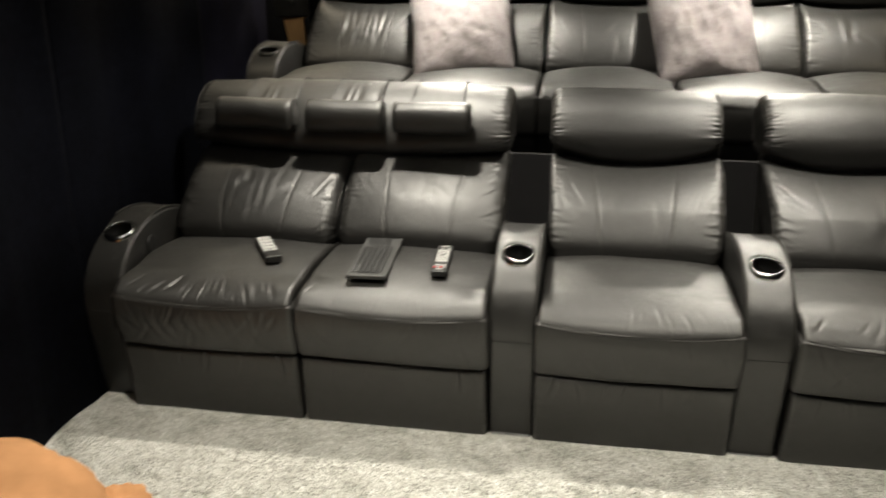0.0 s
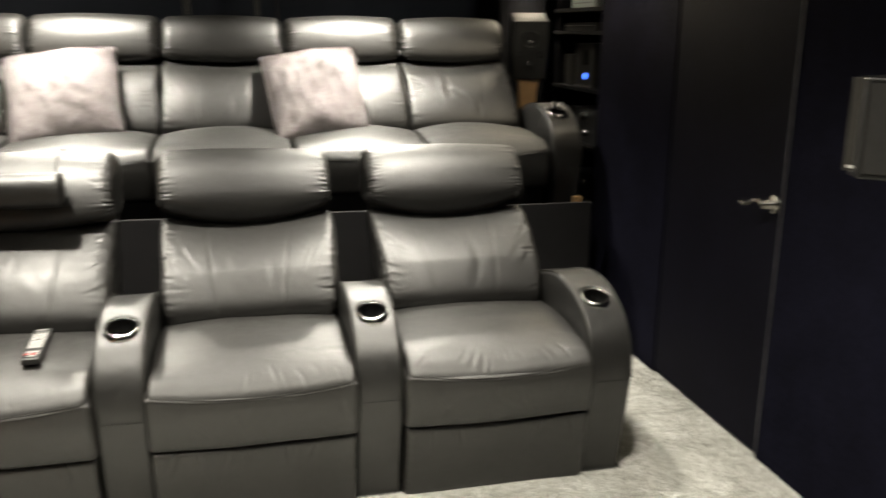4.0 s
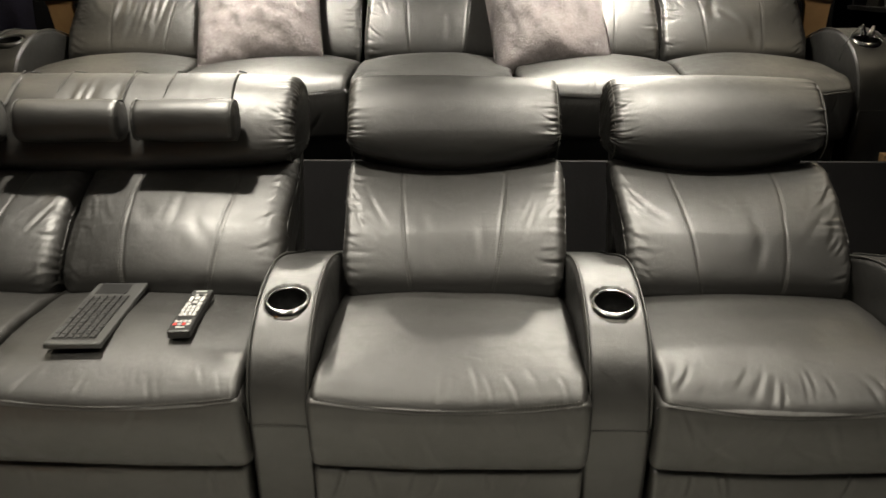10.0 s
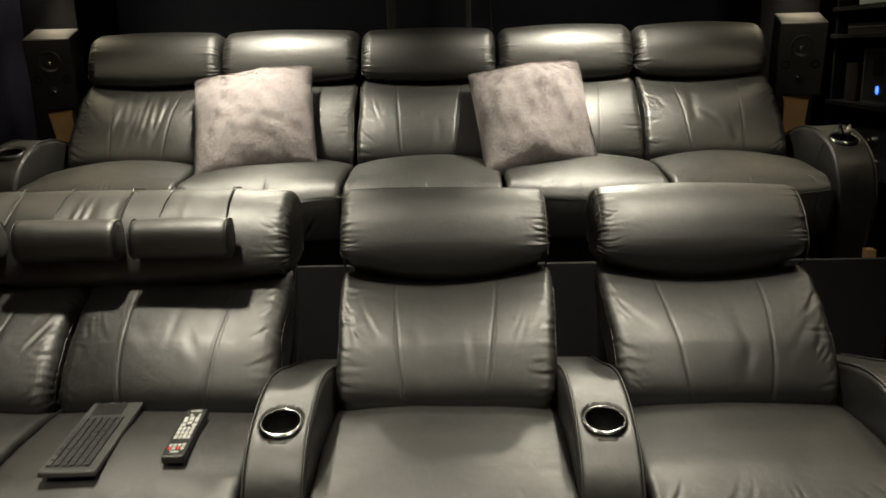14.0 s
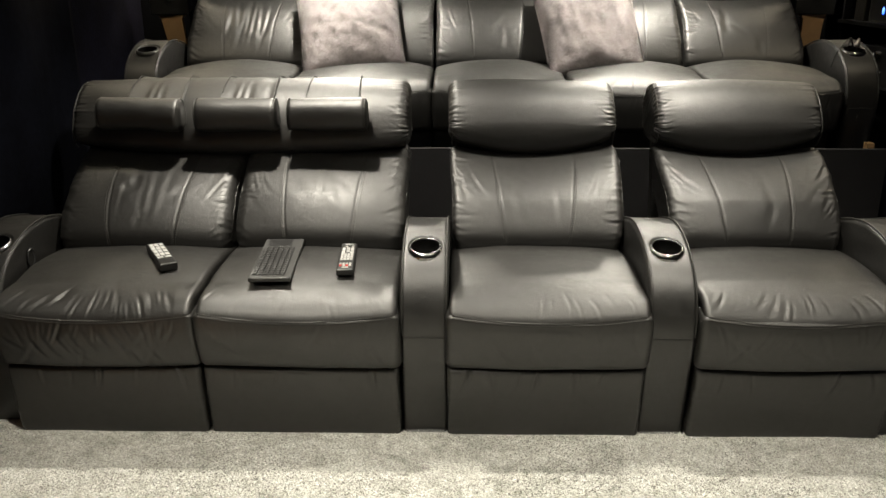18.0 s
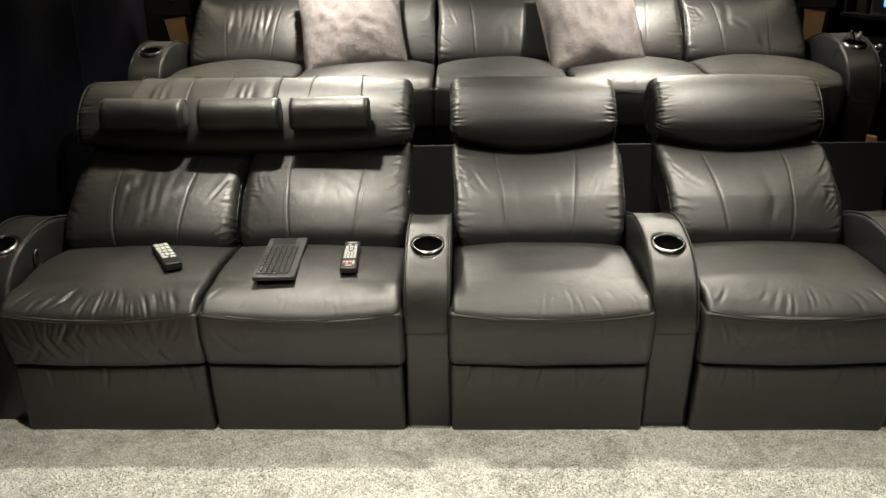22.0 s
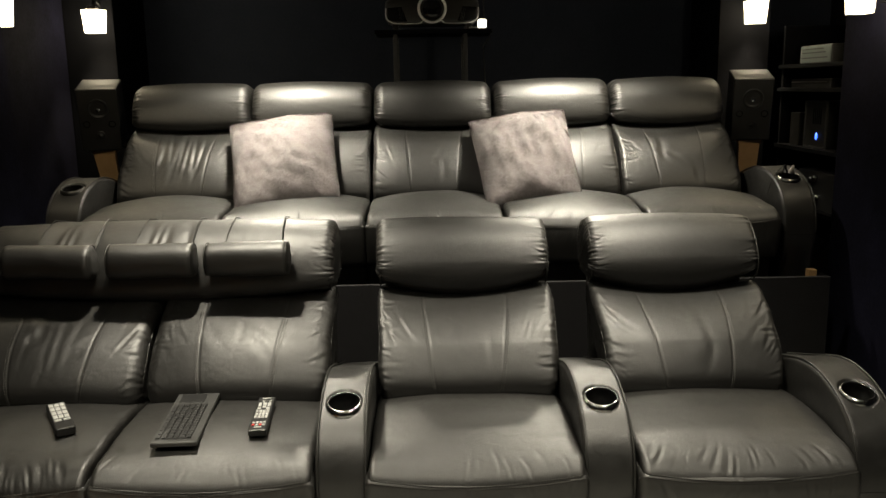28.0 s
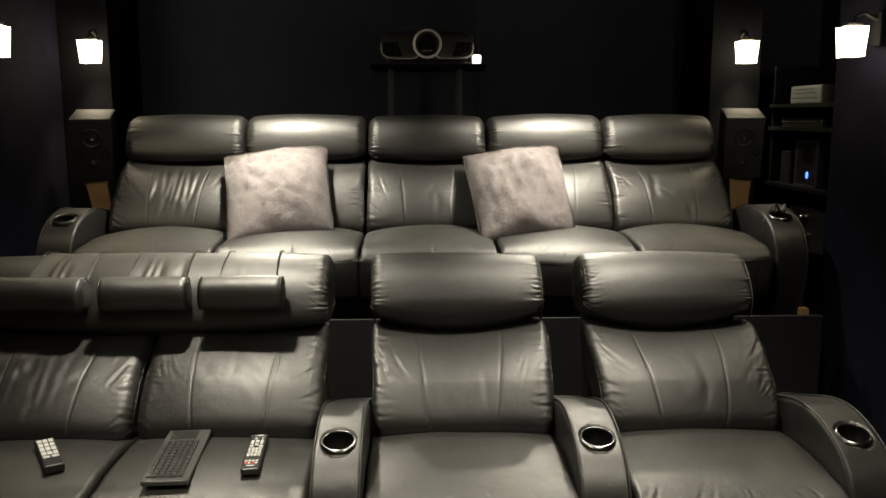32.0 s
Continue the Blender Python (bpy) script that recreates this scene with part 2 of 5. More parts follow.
def lathe(profile, n=28, axis="Z"):
    """A turned body from (radius, height) pairs."""
    verts, faces = [], []
    for r, h in profile:
        for k in range(n):
            a = 2 * math.pi * k / n
            verts.append((r * math.cos(a), r * math.sin(a), h))
    for i in range(len(profile) - 1):
        for k in range(n):
            a, b = i * n + k, i * n + (k + 1) % n
            faces.append((a, b, b + n, a + n))
    me = mesh_of("lathe", verts, faces)
    bm = bmesh.new()
    bm.from_mesh(me)
    bpy.data.meshes.remove(me)
    bmesh.ops.remove_doubles(bm, verts=bm.verts[:], dist=1e-6)
    for f in bm.faces:
        f.smooth = True
    return bm


def closed_spline(points, m):
    """A closed smooth outline through points, m samples even in length."""
    p = np.array(points, float)
    n = len(p)
    out = []
    for i in range(n):
        a, b, c, d = p[i - 1], p[i], p[(i + 1) % n], p[(i + 2) % n]
        for t in np.linspace(0, 1, 24, endpoint=False):
            out.append(0.5 * (2 * b + (c - a) * t + (2 * a - 5 * b + 4 * c - d) * t * t + (3 * b - a - 3 * c + d) * t**3))
    out = np.array(out)
    loop = np.vstack([out, out[:1]])
    s = np.r_[0, np.cumsum(np.linalg.norm(np.diff(loop, axis=0), axis=1))]
    want = np.linspace(0, s[-1], m, endpoint=False)
    return np.stack([np.interp(want, s, loop[:, k]) for k in (0, 1)], 1)


def outline_normals(q):
    t = np.roll(q, -1, 0) - np.roll(q, 1, 0)
    n = np.stack([t[:, 1], -t[:, 0]], 1)
    n /= np.linalg.norm(n, axis=1)[:, None] + 1e-9
    area = 0.5 * np.sum(q[:, 0] * np.roll(q[:, 1], -1) - np.roll(q[:, 0], -1) * q[:, 1])
    return n if area > 0 else -n


def stations(width, r, nx):
    """Places across a width, close together in its rounded ends."""
    a = np.linspace(0, math.pi / 2, 7)
    ends = r * np.sin(a)
    mid = np.linspace(-(width / 2 - r), width / 2 - r, nx)
    x = np.r_[-(width / 2 - r) - ends[::-1][:-1], mid, (width / 2 - r) + ends[1:]]
    inset = np.r_[(r - r * np.cos(a))[::-1][:-1], np.zeros(nx), (r - r * np.cos(a))[1:]]
    return x, inset


def pad(name, outline, width, r, nx, m, material, parent, shape=None, label="", x_mid=0.0):
    """An upholstered piece: a closed (y, z) outline swept across the width, with rounded ends.
    shape(x, y, z, u, s) gives metres to push along the normal; u runs -1..1 across, s 0..1 round the outline."""
    q = closed_spline(outline, m)
    qn = outline_normals(q)
    xs, inset = stations(width, r, nx)
    nX = len(xs)
    Q = q[None] - qn[None] * inset[:, None, None]
    X = np.repeat(xs[:, None], m, 1)
    V = np.stack([X, Q[..., 0], Q[..., 1]], -1)
    k = np.arange(m)
    S = np.repeat((k / m)[None], nX, 0)
    if shape is not None:
        dx = np.gradient(V, axis=0)
        ds = np.roll(V, -1, 1) - np.roll(V, 1, 1)
        N = np.cross(ds, dx)
        N /= np.linalg.norm(N, axis=-1)[..., None] + 1e-12
        flat = np.stack([np.zeros_like(X), np.repeat(qn[None, :, 0], nX, 0), np.repeat(qn[None, :, 1], nX, 0)], -1)
        sign = np.where((N * flat).sum(-1) < 0, -1.0, 1.0)
        N = N * sign[..., None]
        d = shape(X, V[..., 1], V[..., 2], X / (width / 2), S)
        if isinstance(d, tuple):
            V = V + d[1]
            d = d[0]
        V = V + N * d[..., None]
    V[..., 0] += x_mid
    verts = V.reshape(-1, 3)
    faces = []
    for i in range(nX - 1):
        for j in range(m):
            a, b = i * m + j, i * m + (j + 1) % m
            faces.append((a, b, b + m, a + m))
    faces.append(tuple(range(m))[::-1])
    faces.append(tuple(range((nX - 1) * m, nX * m)))
    me = mesh_of(name, verts, faces)
    bm = bmesh.new()
    bm.from_mesh(me)
    bpy.data.meshes.remove(me)
    return part(name, bm, material, parent, label)


def tube(points, radius, sides=6):
    """A thin round cord along points."""
    p = np.array(points, float)
    t = np.gradient(p, axis=0)
    t /= np.linalg.norm(t, axis=1)[:, None] + 1e-12
    verts, faces = [], []
    up = np.array([0.31, 0.17, 0.93])
    for a, d in zip(p, t):
        e = np.cross(d, up)
        e /= np.linalg.norm(e) + 1e-12
        f = np.cross(d, e)
        for k in range(sides):
            w = 2 * math.pi * k / sides
            verts.append(a + radius * (math.cos(w) * e + math.sin(w) * f))
    for i in range(len(p) - 1):
        for k in range(sides):
            a, b = i * sides + k, i * sides + (k + 1) % sides
            faces.append((a, b, b + sides, a + sides))
    faces.append(tuple(range(sides))[::-1])
    faces.append(tuple(range((len(p) - 1) * sides, len(p) * sides)))
    me = mesh_of("cord", verts, faces)
    bm = bmesh.new()
    bm.from_mesh(me)
    bpy.data.meshes.remove(me)
    return bm


def bumpfield(seed, scale, amp, octaves=3):
    """A smooth random field over x and z made of many waves."""
    g = np.random.RandomState(seed)
    waves = []
    for o in range(octaves):
        for _ in range(7):
            a = g.uniform(0, 2 * math.pi)
            f = scale * 2**o * g.uniform(0.6, 1.4)
            waves.append((f * math.cos(a), f * math.sin(a), g.uniform(0, 6.28), amp / 2**o / 2.6))
    return lambda x, z: sum(w * np.sin(fx * x + fz * z + ph) for fx, fz, ph, w in waves)


def crease(x, z, x0, z0, angle, length, width, depth):
    """A fold line: depth metres deep at its middle, fading to its ends."""
    c, s = math.cos(angle), math.sin(angle)
    a, b = (x - x0) * c + (z - z0) * s, -(x - x0) * s + (z - z0) * c
    b = b - 0.08 * a * a / max(length, 1e-3)
    return depth * np.exp(-((a / length) ** 2)) * (np.exp(-((b / width) ** 2)) * -1.0 + 0.55 * np.exp(-(((b - 1.7 * width) / width) ** 2)))


# ---- room ----
LEFT, RIGHT, BACK, FRONT = -1.87, 1.73, 2.95, -4.4
STEP, STEP_Y = 0.48, 1.22


def structure(name, bm, material, label, category):
    return tagged(part(name, bm, material, None), label, category, kind="structure")


structure("floor", box(LEFT - 0.1, RIGHT + 0.9, FRONT, STEP_Y - 0.008, -0.1, 0.0), CARPET, "light grey cut-pile carpet over the lower floor", "carpet")
structure("riser_platform", box(LEFT - 0.3, 1.575, STEP_Y - 0.006, BACK + 0.1, -0.1, STEP), BLACK_PAINT, "raised black platform under the rear row", "platform")
structure("riser_wall", box(LEFT, 1.58, STEP_Y - 0.03, STEP_Y - 0.008, 0.0, 0.692, 0.002), RISER, "dark grey painted riser panel behind the front row", "riser")
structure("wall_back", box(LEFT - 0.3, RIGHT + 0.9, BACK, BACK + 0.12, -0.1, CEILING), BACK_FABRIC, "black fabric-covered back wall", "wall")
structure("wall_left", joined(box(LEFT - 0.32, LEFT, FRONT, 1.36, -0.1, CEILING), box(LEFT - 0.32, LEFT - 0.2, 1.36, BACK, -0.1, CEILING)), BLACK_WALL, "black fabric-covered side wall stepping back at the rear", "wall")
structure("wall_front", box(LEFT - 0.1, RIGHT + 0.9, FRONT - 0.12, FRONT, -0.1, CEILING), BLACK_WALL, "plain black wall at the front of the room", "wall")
structure("ceiling", box(LEFT - 0.32, RIGHT + 0.9, FRONT - 0.12, BACK + 0.12, CEILING, CEILING + 0.1), BLACK_WALL, "black painted ceiling", "ceiling")
structure("pillar_left", box(LEFT - 0.2, -1.80, 2.44, BACK, STEP, CEILING, 0.004), BLACK_PAINT, "black pillar in the back corner", "pillar")
structure("pillar_right", box(1.48, RIGHT + 0.03, 2.44, BACK, -0.1, CEILING, 0.004), BLACK_PAINT, "black pillar in the back corner", "pillar")
DOOR0, DOOR1, DOOR_H = -0.04, 0.76, 2.03
ALCOVE = 1.53
wall = joined(
    box(RIGHT, RIGHT + 0.12, FRONT, DOOR0, -0.1, CEILING),
    box(RIGHT, RIGHT + 0.12, DOOR0, DOOR1, DOOR_H, CEILING),
    box(RIGHT, RIGHT + 0.12, DOOR1, ALCOVE, -0.1, CEILING),
)
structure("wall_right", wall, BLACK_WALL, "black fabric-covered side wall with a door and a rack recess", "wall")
structure("alcove_wall", joined(box(RIGHT + 0.6, RIGHT + 0.7, ALCOVE - 0.1, BACK, -0.1, CEILING), box(RIGHT + 0.12, RIGHT + 0.6, ALCOVE - 0.1, ALCOVE, -0.1, CEILING)), BLACK_PAINT, "black painted walls of the equipment recess", "wall")

# ---- seats ----
# Outlines are (y, z) from the floor point under the front of the armrests.
FOOT = [(-0.024, 0.004), (-0.044, 0.10), (-0.060, 0.21), (-0.056, 0.249), (-0.02, 0.257), (0.03, 0.25), (0.05, 0.13), (0.03, 0.003), (0.0, 0.001)]
FLAP = [(-0.062, 0.262), (-0.082, 0.31), (-0.096, 0.36), (-0.0985, 0.400), (-0.086, 0.424), (0.0, 0.425), (0.03, 0.33), (0.0, 0.262), (-0.03, 0.254)]
SEAT = [(-0.096, 0.408), (-0.088, 0.434), (-0.060, 0.457), (0.0, 0.480), (0.09, 0.496), (0.22, 0.503), (0.4, 0.492), (0.52, 0.47), (0.53, 0.40), (0.3, 0.36), (0.0, 0.37), (-0.07, 0.395)]
BACK_PAD = [(0.42, 0.46), (0.392, 0.50), (0.394, 0.555), (0.450, 0.638), (0.530, 0.708), (0.612, 0.760), (0.692, 0.792), (0.77, 0.79), (0.78, 0.70), (0.68, 0.58), (0.56, 0.46), (0.48, 0.44)]
LOVE_PAD = [(0.42, 0.46), (0.385, 0.50), (0.395, 0.56), (0.462, 0.64), (0.552, 0.71), (0.650, 0.765), (0.738, 0.80), (0.80, 0.80), (0.78, 0.70), (0.68, 0.58), (0.56, 0.46), (0.48, 0.44)]
HEAD = [(0.785, 0.780), (0.730, 0.795), (0.697, 0.830), (0.690, 0.868), (0.708, 0.912), (0.748, 0.965), (0.805, 1.005), (0.87, 1.018), (0.94, 0.99), (0.975, 0.92), (0.96, 0.83), (0.90, 0.77), (0.84, 0.76)]
ARM = [(0.012, -0.006), (0.0, 0.004), (-0.004, 0.03), (-0.020, 0.12), (-0.045, 0.26), (-0.060, 0.36), (-0.052, 0.44), (-0.018, 0.515), (0.035, 0.566), (0.11, 0.603), (0.20, 0.625), (0.30, 0.628), (0.41, 0.607), (0.56, 0.560), (0.76, 0.50), (0.82, 0.46), (0.83, 0.3), (0.83, 0.02), (0.815, -0.006), (0.4, -0.006)]
ARM_W = 0.15


def gathers(u, s, n, amp, reach, seed=0):
    """Puckers drawn in from both end seams: rounded ridges between sharp tucks."""
    g = np.random.RandomState(400 + seed)
    size, length = g.uniform(0.0, 1.1, (2, 64)), g.uniform(0.4, 1.8, (2, 64))
    ph = n * s + 0.5 * np.sin(13 * s + 3 * np.sign(u) + seed) + 0.2 * np.sin(31 * s)
    row, k = (u > 0).astype(int), np.floor(ph).astype(int) % 64
    inward = (1 - np.abs(u)).clip(0, 1)
    ridge = size[row, k] * np.exp(-((inward / (length[row, k] * reach)) ** 1.4)) * np.abs(np.sin(math.pi * ph)) ** 0.8
    return amp * (ridge - 0.35 * np.exp(-inward / reach))


def dashed(points, radius, dash=0.0055, gap=0.0030):
    """A row of short raised stitches along points."""
    p = np.array(points, float)
    along = np.r_[0, np.cumsum(np.linalg.norm(np.diff(p, axis=0), axis=1))]
    at = lambda d: np.array([np.interp(d, along, p[:, c]) for c in range(3)])
    verts, faces = [], []
    d = 0.0
    while d + dash < along[-1]:
        a, b = at(d), at(d + dash)
        t = (b - a) / (np.linalg.norm(b - a) + 1e-12)
        e = np.cross(t, (0.0, -0.8, 0.6))
        e /= np.linalg.norm(e) + 1e-12
        f = np.cross(t, e)
        k = len(verts)
        for q, r in ((a, 0.55), (a * 0.7 + b * 0.3, 1.0), (a * 0.3 + b * 0.7, 1.0), (b, 0.55)):
            verts += [q + r * radius * o for o in (e, f, -e, -f)]
        for i in range(3):
            for c in range(4):
                faces.append((k + 4 * i + c, k + 4 * i + (c + 1) % 4, k + 4 * i + 4 + (c + 1) % 4, k + 4 * i + 4 + c))
        faces += [(k + 3, k + 2, k + 1, k), (k + 12, k + 13, k + 14, k + 15)]
        d += dash + gap
    return mesh_of("stitches", verts, faces)


def local_verts(ob):
    co = np.empty(len(ob.data.vertices) * 3)
    ob.data.vertices.foreach_get("co", co)
    return co.reshape(-1, 3)


def seat_unit(parent, x, w, seed, dome=0.018, foot_in=0.0, crumple=1.0, ruck=(-0.46, 0.46), drape=0):
    """Seat cushion, front flap and footrest of one place."""
    g = np.random.RandomState(seed)
    f1 = bumpfield(seed, 8, 0.0026)
    ruck_depth = 0.5 + 0.8 * crumple
    edge = [(g.uniform(*ruck) * w, g.uniform(0.2, 1.3)) for _ in range(int(30 * crumple))]

    def seat_shape(X, Y, Z, u, s):
        top = np.clip((Z - 0.40) / 0.05, 0, 1)
        d = top * (dome * (1 - u**2) * np.clip((Y + 0.1) / 0.3, 0, 1) + f1(X, Y) * 0.9)
        d = d - top * 0.014 * np.clip(np.abs(u) - 0.80, 0, 1) ** 1.2
        for ex, k in edge:
            d = d + top * crease(X, Y, ex, -0.055 + 0.02 * math.sin(40 * ex), 1.45 + 0.6 * math.sin(9 * ex), 0.013 + 0.018 * k, 0.0050, 0.0012 * k * ruck_depth)
        d = d + gathers(u, s, 60, 0.0022, 0.05, seed)
        return d

    dip = lambda X: 0.022 * (X / (w / 2)) ** 2
    seat = pad("seat_cushion", SEAT, w - 0.004, 0.02, 170, 150, LEATHER, parent, lambda X, Y, Z, u, s: (seat_shape(X, Y, Z, u, s), np.stack([0 * X, 0 * X, dip(X) * np.clip((0.05 - Y) / 0.1, 0, 1)], -1)), x_mid=x)
    f2 = bumpfield(seed + 50, 9, 0.0018)
    folds = [(g.uniform(-0.45, 0.45) * w, g.uniform(0.27, 0.40), g.uniform(0.7, 1.3) * g.choice([-1, 1]), g.uniform(0.03, 0.08)) for _ in range(int(7 * crumple))]
    slant = [(-0.30 * w + 0.042 * k, 0.335 - 0.008 * g.rand() + 0.006 * k, -1.08 + g.uniform(-0.12, 0.12), g.uniform(0.03, 0.055)) for k in range(drape)]

    def flap_shape(X, Y, Z, u, s):
        d = f2(X, Z) + 0.003 * (1 - u**2)
        for a, b, c, e in folds:
            d = d + crease(X, Z, a, b, c, e, 0.008, 0.0016)
        for a, b, c, e in slant:
            d = d + crease(X, Z, a, b, c, e, 0.008, 0.0026)
        for ex, k in edge:
            d = d + crease(X, Z, ex + 0.01, 0.395 - 0.01 * k, 1.57 + 0.5 * math.sin(17 * ex), 0.016 + 0.018 * k, 0.005, 0.0008 * k * ruck_depth)
        return d

    sag = lambda X, Z: -0.004 * (1 - (X / (w / 2)) ** 2) * np.clip((0.34 - Z) / 0.08, 0, 1)
    flap = pad("front_flap", FLAP, w + 0.012, 0.022, 150, 100, LEATHER, parent, lambda X, Y, Z, u, s: (flap_shape(X, Y, Z, u, s), np.stack([0 * X, 0 * X, dip(X) * np.clip((Z - 0.36) / 0.06, 0, 1) + sag(X, Z)], -1)), x_mid=x)
    f3 = bumpfield(seed + 90, 8, 0.002)
    tucks = [(g.uniform(-0.46, 0.46) * w, g.uniform(0.5, 1.3)) for _ in range(8)]
    fold3 = lambda X, Z: sum(crease(X, Z, ex, 0.225, 1.57 + 0.3 * math.sin(30 * ex), 0.018 + 0.022 * k, 0.006, 0.0030 * k) for ex, k in tucks)
    sag2 = lambda X, Z: -0.004 * (1 - (X / (w / 2)) ** 2) * np.clip((Z - 0.18) / 0.05, 0, 1)
    pad("footrest", [(y + foot_in, z) for y, z in FOOT], w - 0.004, 0.014, 120, 90, LEATHER, parent, lambda X, Y, Z, u, s: (f3(X, Z) + fold3(X, Z) + gathers(u, s, 26, 0.0030, 0.06, seed), np.stack([0 * X, 0 * X, sag2(X, Z)], -1)), x_mid=x)
    # double stitched seam along the front edge, higher at its ends
    skin = np.vstack([local_verts(o) for o in (seat, flap)])
    skin = skin[skin[:, 1] < 0.02]
    xs = np.linspace(-w / 2 + 0.012, w / 2 - 0.012, 40)
    for dz in (0.0, -0.0075):
        pts = []
        for a in xs:
            zt = 0.421 + dz + 0.026 * (a / (w / 2)) ** 2
            near = np.argsort((skin[:, 0] - x - a) ** 2 + (skin[:, 2] - zt) ** 2)[:6]
            pts.append((x + a, skin[near, 1].min(), zt))
        ys = np.convolve(np.pad([q[1] for q in pts], 2, mode="edge"), np.ones(5) / 5, "valid")
        part("seam", tube([(q[0], y - 0.0006, q[2]) for q, y in zip(pts, ys)], 0.0014, 5), THREAD, seat)
        part("stitching", dashed([(q[0], y - 0.0012, q[2] + 0.003) for q, y in zip(pts, ys)], 0.0009), STITCH, seat)
    return seat


def back_unit(parent, x, w, seed, outline=BACK_PAD, crumple=1.0, seam=0.40, deep=1.0, taper=0.06, pleats=0, slack=1.0, pleat_depth=0.42, puff=1.0):
    """A back cushion with two stitched seams and gathered sides."""
    g = np.random.RandomState(seed + 7)
    f1 = bumpfield(seed + 200, 7, 0.0022, 2)
    z0, z1 = min(p[1] for p in outline), max(p[1] for p in outline)
    folds = []
    # short puckers running in from the side seams
    for k in range(int(30 * crumple)):
        side = g.choice([-1, 1])
        zz = z0 + 0.05 + (z1 - z0 - 0.07) * g.beta(1.3, 1.0)
        folds.append((side * g.uniform(0.42, 0.485) * w, zz, side * g.uniform(0.0, 0.8), g.uniform(0.012, 0.035), g.uniform(0.003, 0.005), g.uniform(0.0012, 0.0030)))
    # longer draws fanning from the upper corners
    for k in range(int(12 * crumple)):
        side = g.choice([-1, 1])
        folds.append((side * g.uniform(0.34, 0.46) * w, z1 - g.uniform(0.07, 0.14), side * g.uniform(0.5, 1.3), g.uniform(0.03, 0.06), g.uniform(0.005, 0.009), g.uniform(0.0004, 0.0012) * deep))
    # faint slack lines in the middle panel
    for k in range(int(5 * crumple)):
        folds.append((g.uniform(-0.16, 0.16) * w, g.uniform(z0 + 0.14, z1 - 0.09), 1.57 + g.uniform(-1.1, 1.1), g.uniform(0.03, 0.06), g.uniform(0.012, 0.022), g.uniform(0.0005, 0.0013) * slack))

    for k in range(pleats):
        folds.append(((-0.17 + 0.34 * (k + g.uniform(0.2, 0.8)) / pleats) * w, z1 - g.uniform(0.10, 0.15), 1.57 + g.uniform(-0.22, 0.22), g.uniform(0.06, 0.11), g.uniform(0.009, 0.014), g.uniform(0.006, 0.010) * pleat_depth))

    def shape(X, Y, Z, u, s):
        h = np.clip((Z - z0) / (z1 - z0), 0, 1)
        d = 0.016 * puff * (1 - u**2) * np.sin(math.pi * h.clip(0.05, 1)) + f1(X, Z) * 1.5
        sx = seam * (0.82 + 0.38 * h)
        d = d - 0.0018 * (np.exp(-(((u - sx) / 0.011) ** 2)) + np.exp(-(((u + sx) / 0.011) ** 2)))
        d = d + gathers(u, s, 46, 0.0042 * min(1.0, 0.6 + 0.4 * crumple), 0.085, seed)
        for a, b, c, e, wd, dp in folds:
            d = d + crease(X, Z, a, b, c, e, wd, dp)
        return d

    # the top edge dips in the middle, the sides draw in at the foot
    def slide(X, Z):
        h = np.clip((Z - z0) / (z1 - z0), 0, 1)
        return np.stack([-X * (taper * (1 - h) ** 2 + 0.045 * (puff - 1) * np.clip((h - 0.62) / 0.38, 0, 1) ** 2 + 0.022 * np.exp(-(((h - 0.66) / 0.15) ** 2))), 0 * X, -0.028 * deep * (1 - (X / (w / 2)) ** 2) * np.clip((h - 0.6) / 0.4, 0, 1)], -1)

    pd = pad("back_cushion", outline, w, 0.026 * puff, 150, 210, LEATHER, parent, lambda X, Y, Z, u, s: (shape(X, Y, Z, u, s), slide(X, Z)), x_mid=x)
    zs = np.linspace(z0 + 0.07, z1 - 0.045, 18)
    me = pd.data
    co = np.empty(len(me.vertices) * 3)
    me.vertices.foreach_get("co", co)
    co = co.reshape(-1, 3)
    ymid = np.interp(co[:, 2], [z0, z1], [outline[9][0], outline[7][0] + 0.03])
    front = co[co[:, 1] < ymid]
    for side in (-1, 1):
        pts = []
        for z in zs:
            h = (z - z0) / (z1 - z0)
            sx = x + side * seam * (0.82 + 0.38 * h) * w / 2 * (1 - taper * (1 - h) ** 2) + side * 0.005
            dist = (front[:, 0] - sx) ** 2 + (front[:, 2] - z) ** 2
            near = np.argsort(dist)[:5]
            pts.append((sx, front[near, 1].min() - 0.0003, z))
        soft = np.array(pts)
        soft[:, 1] = np.convolve(np.pad(soft[:, 1], 1, mode="edge"), (0.25, 0.5, 0.25), "valid")
        for off in (-0.0042, 0.0042):
            part("stitching", dashed(soft + np.array([off, -0.0006, 0]), 0.0010), STITCH, pd)
        rim = []
        for z in np.linspace(z0 + 0.06, z1 - 0.03, 26):
            band = front[(np.abs(front[:, 2] - z) < 0.012) & ((front[:, 0] - x) * side > 0)]
            far = band[np.argsort(-(band[:, 0] - x) * side - 0.0 * band[:, 1])[:8]]
            q = far[np.argmin(far[:, 1])]
            rim.append((q[0], q[1], z))
        rim = np.array(rim)
        for c in (0, 1):
            rim[:, c] = np.convolve(np.pad(rim[:, c], 2, mode="edge"), np.ones(5) / 5, "valid")
        part("side_piping", tube(rim + np.array([-side * 0.002, -0.001, 0]), 0.0026, 6), PIPING, pd)
    return pd


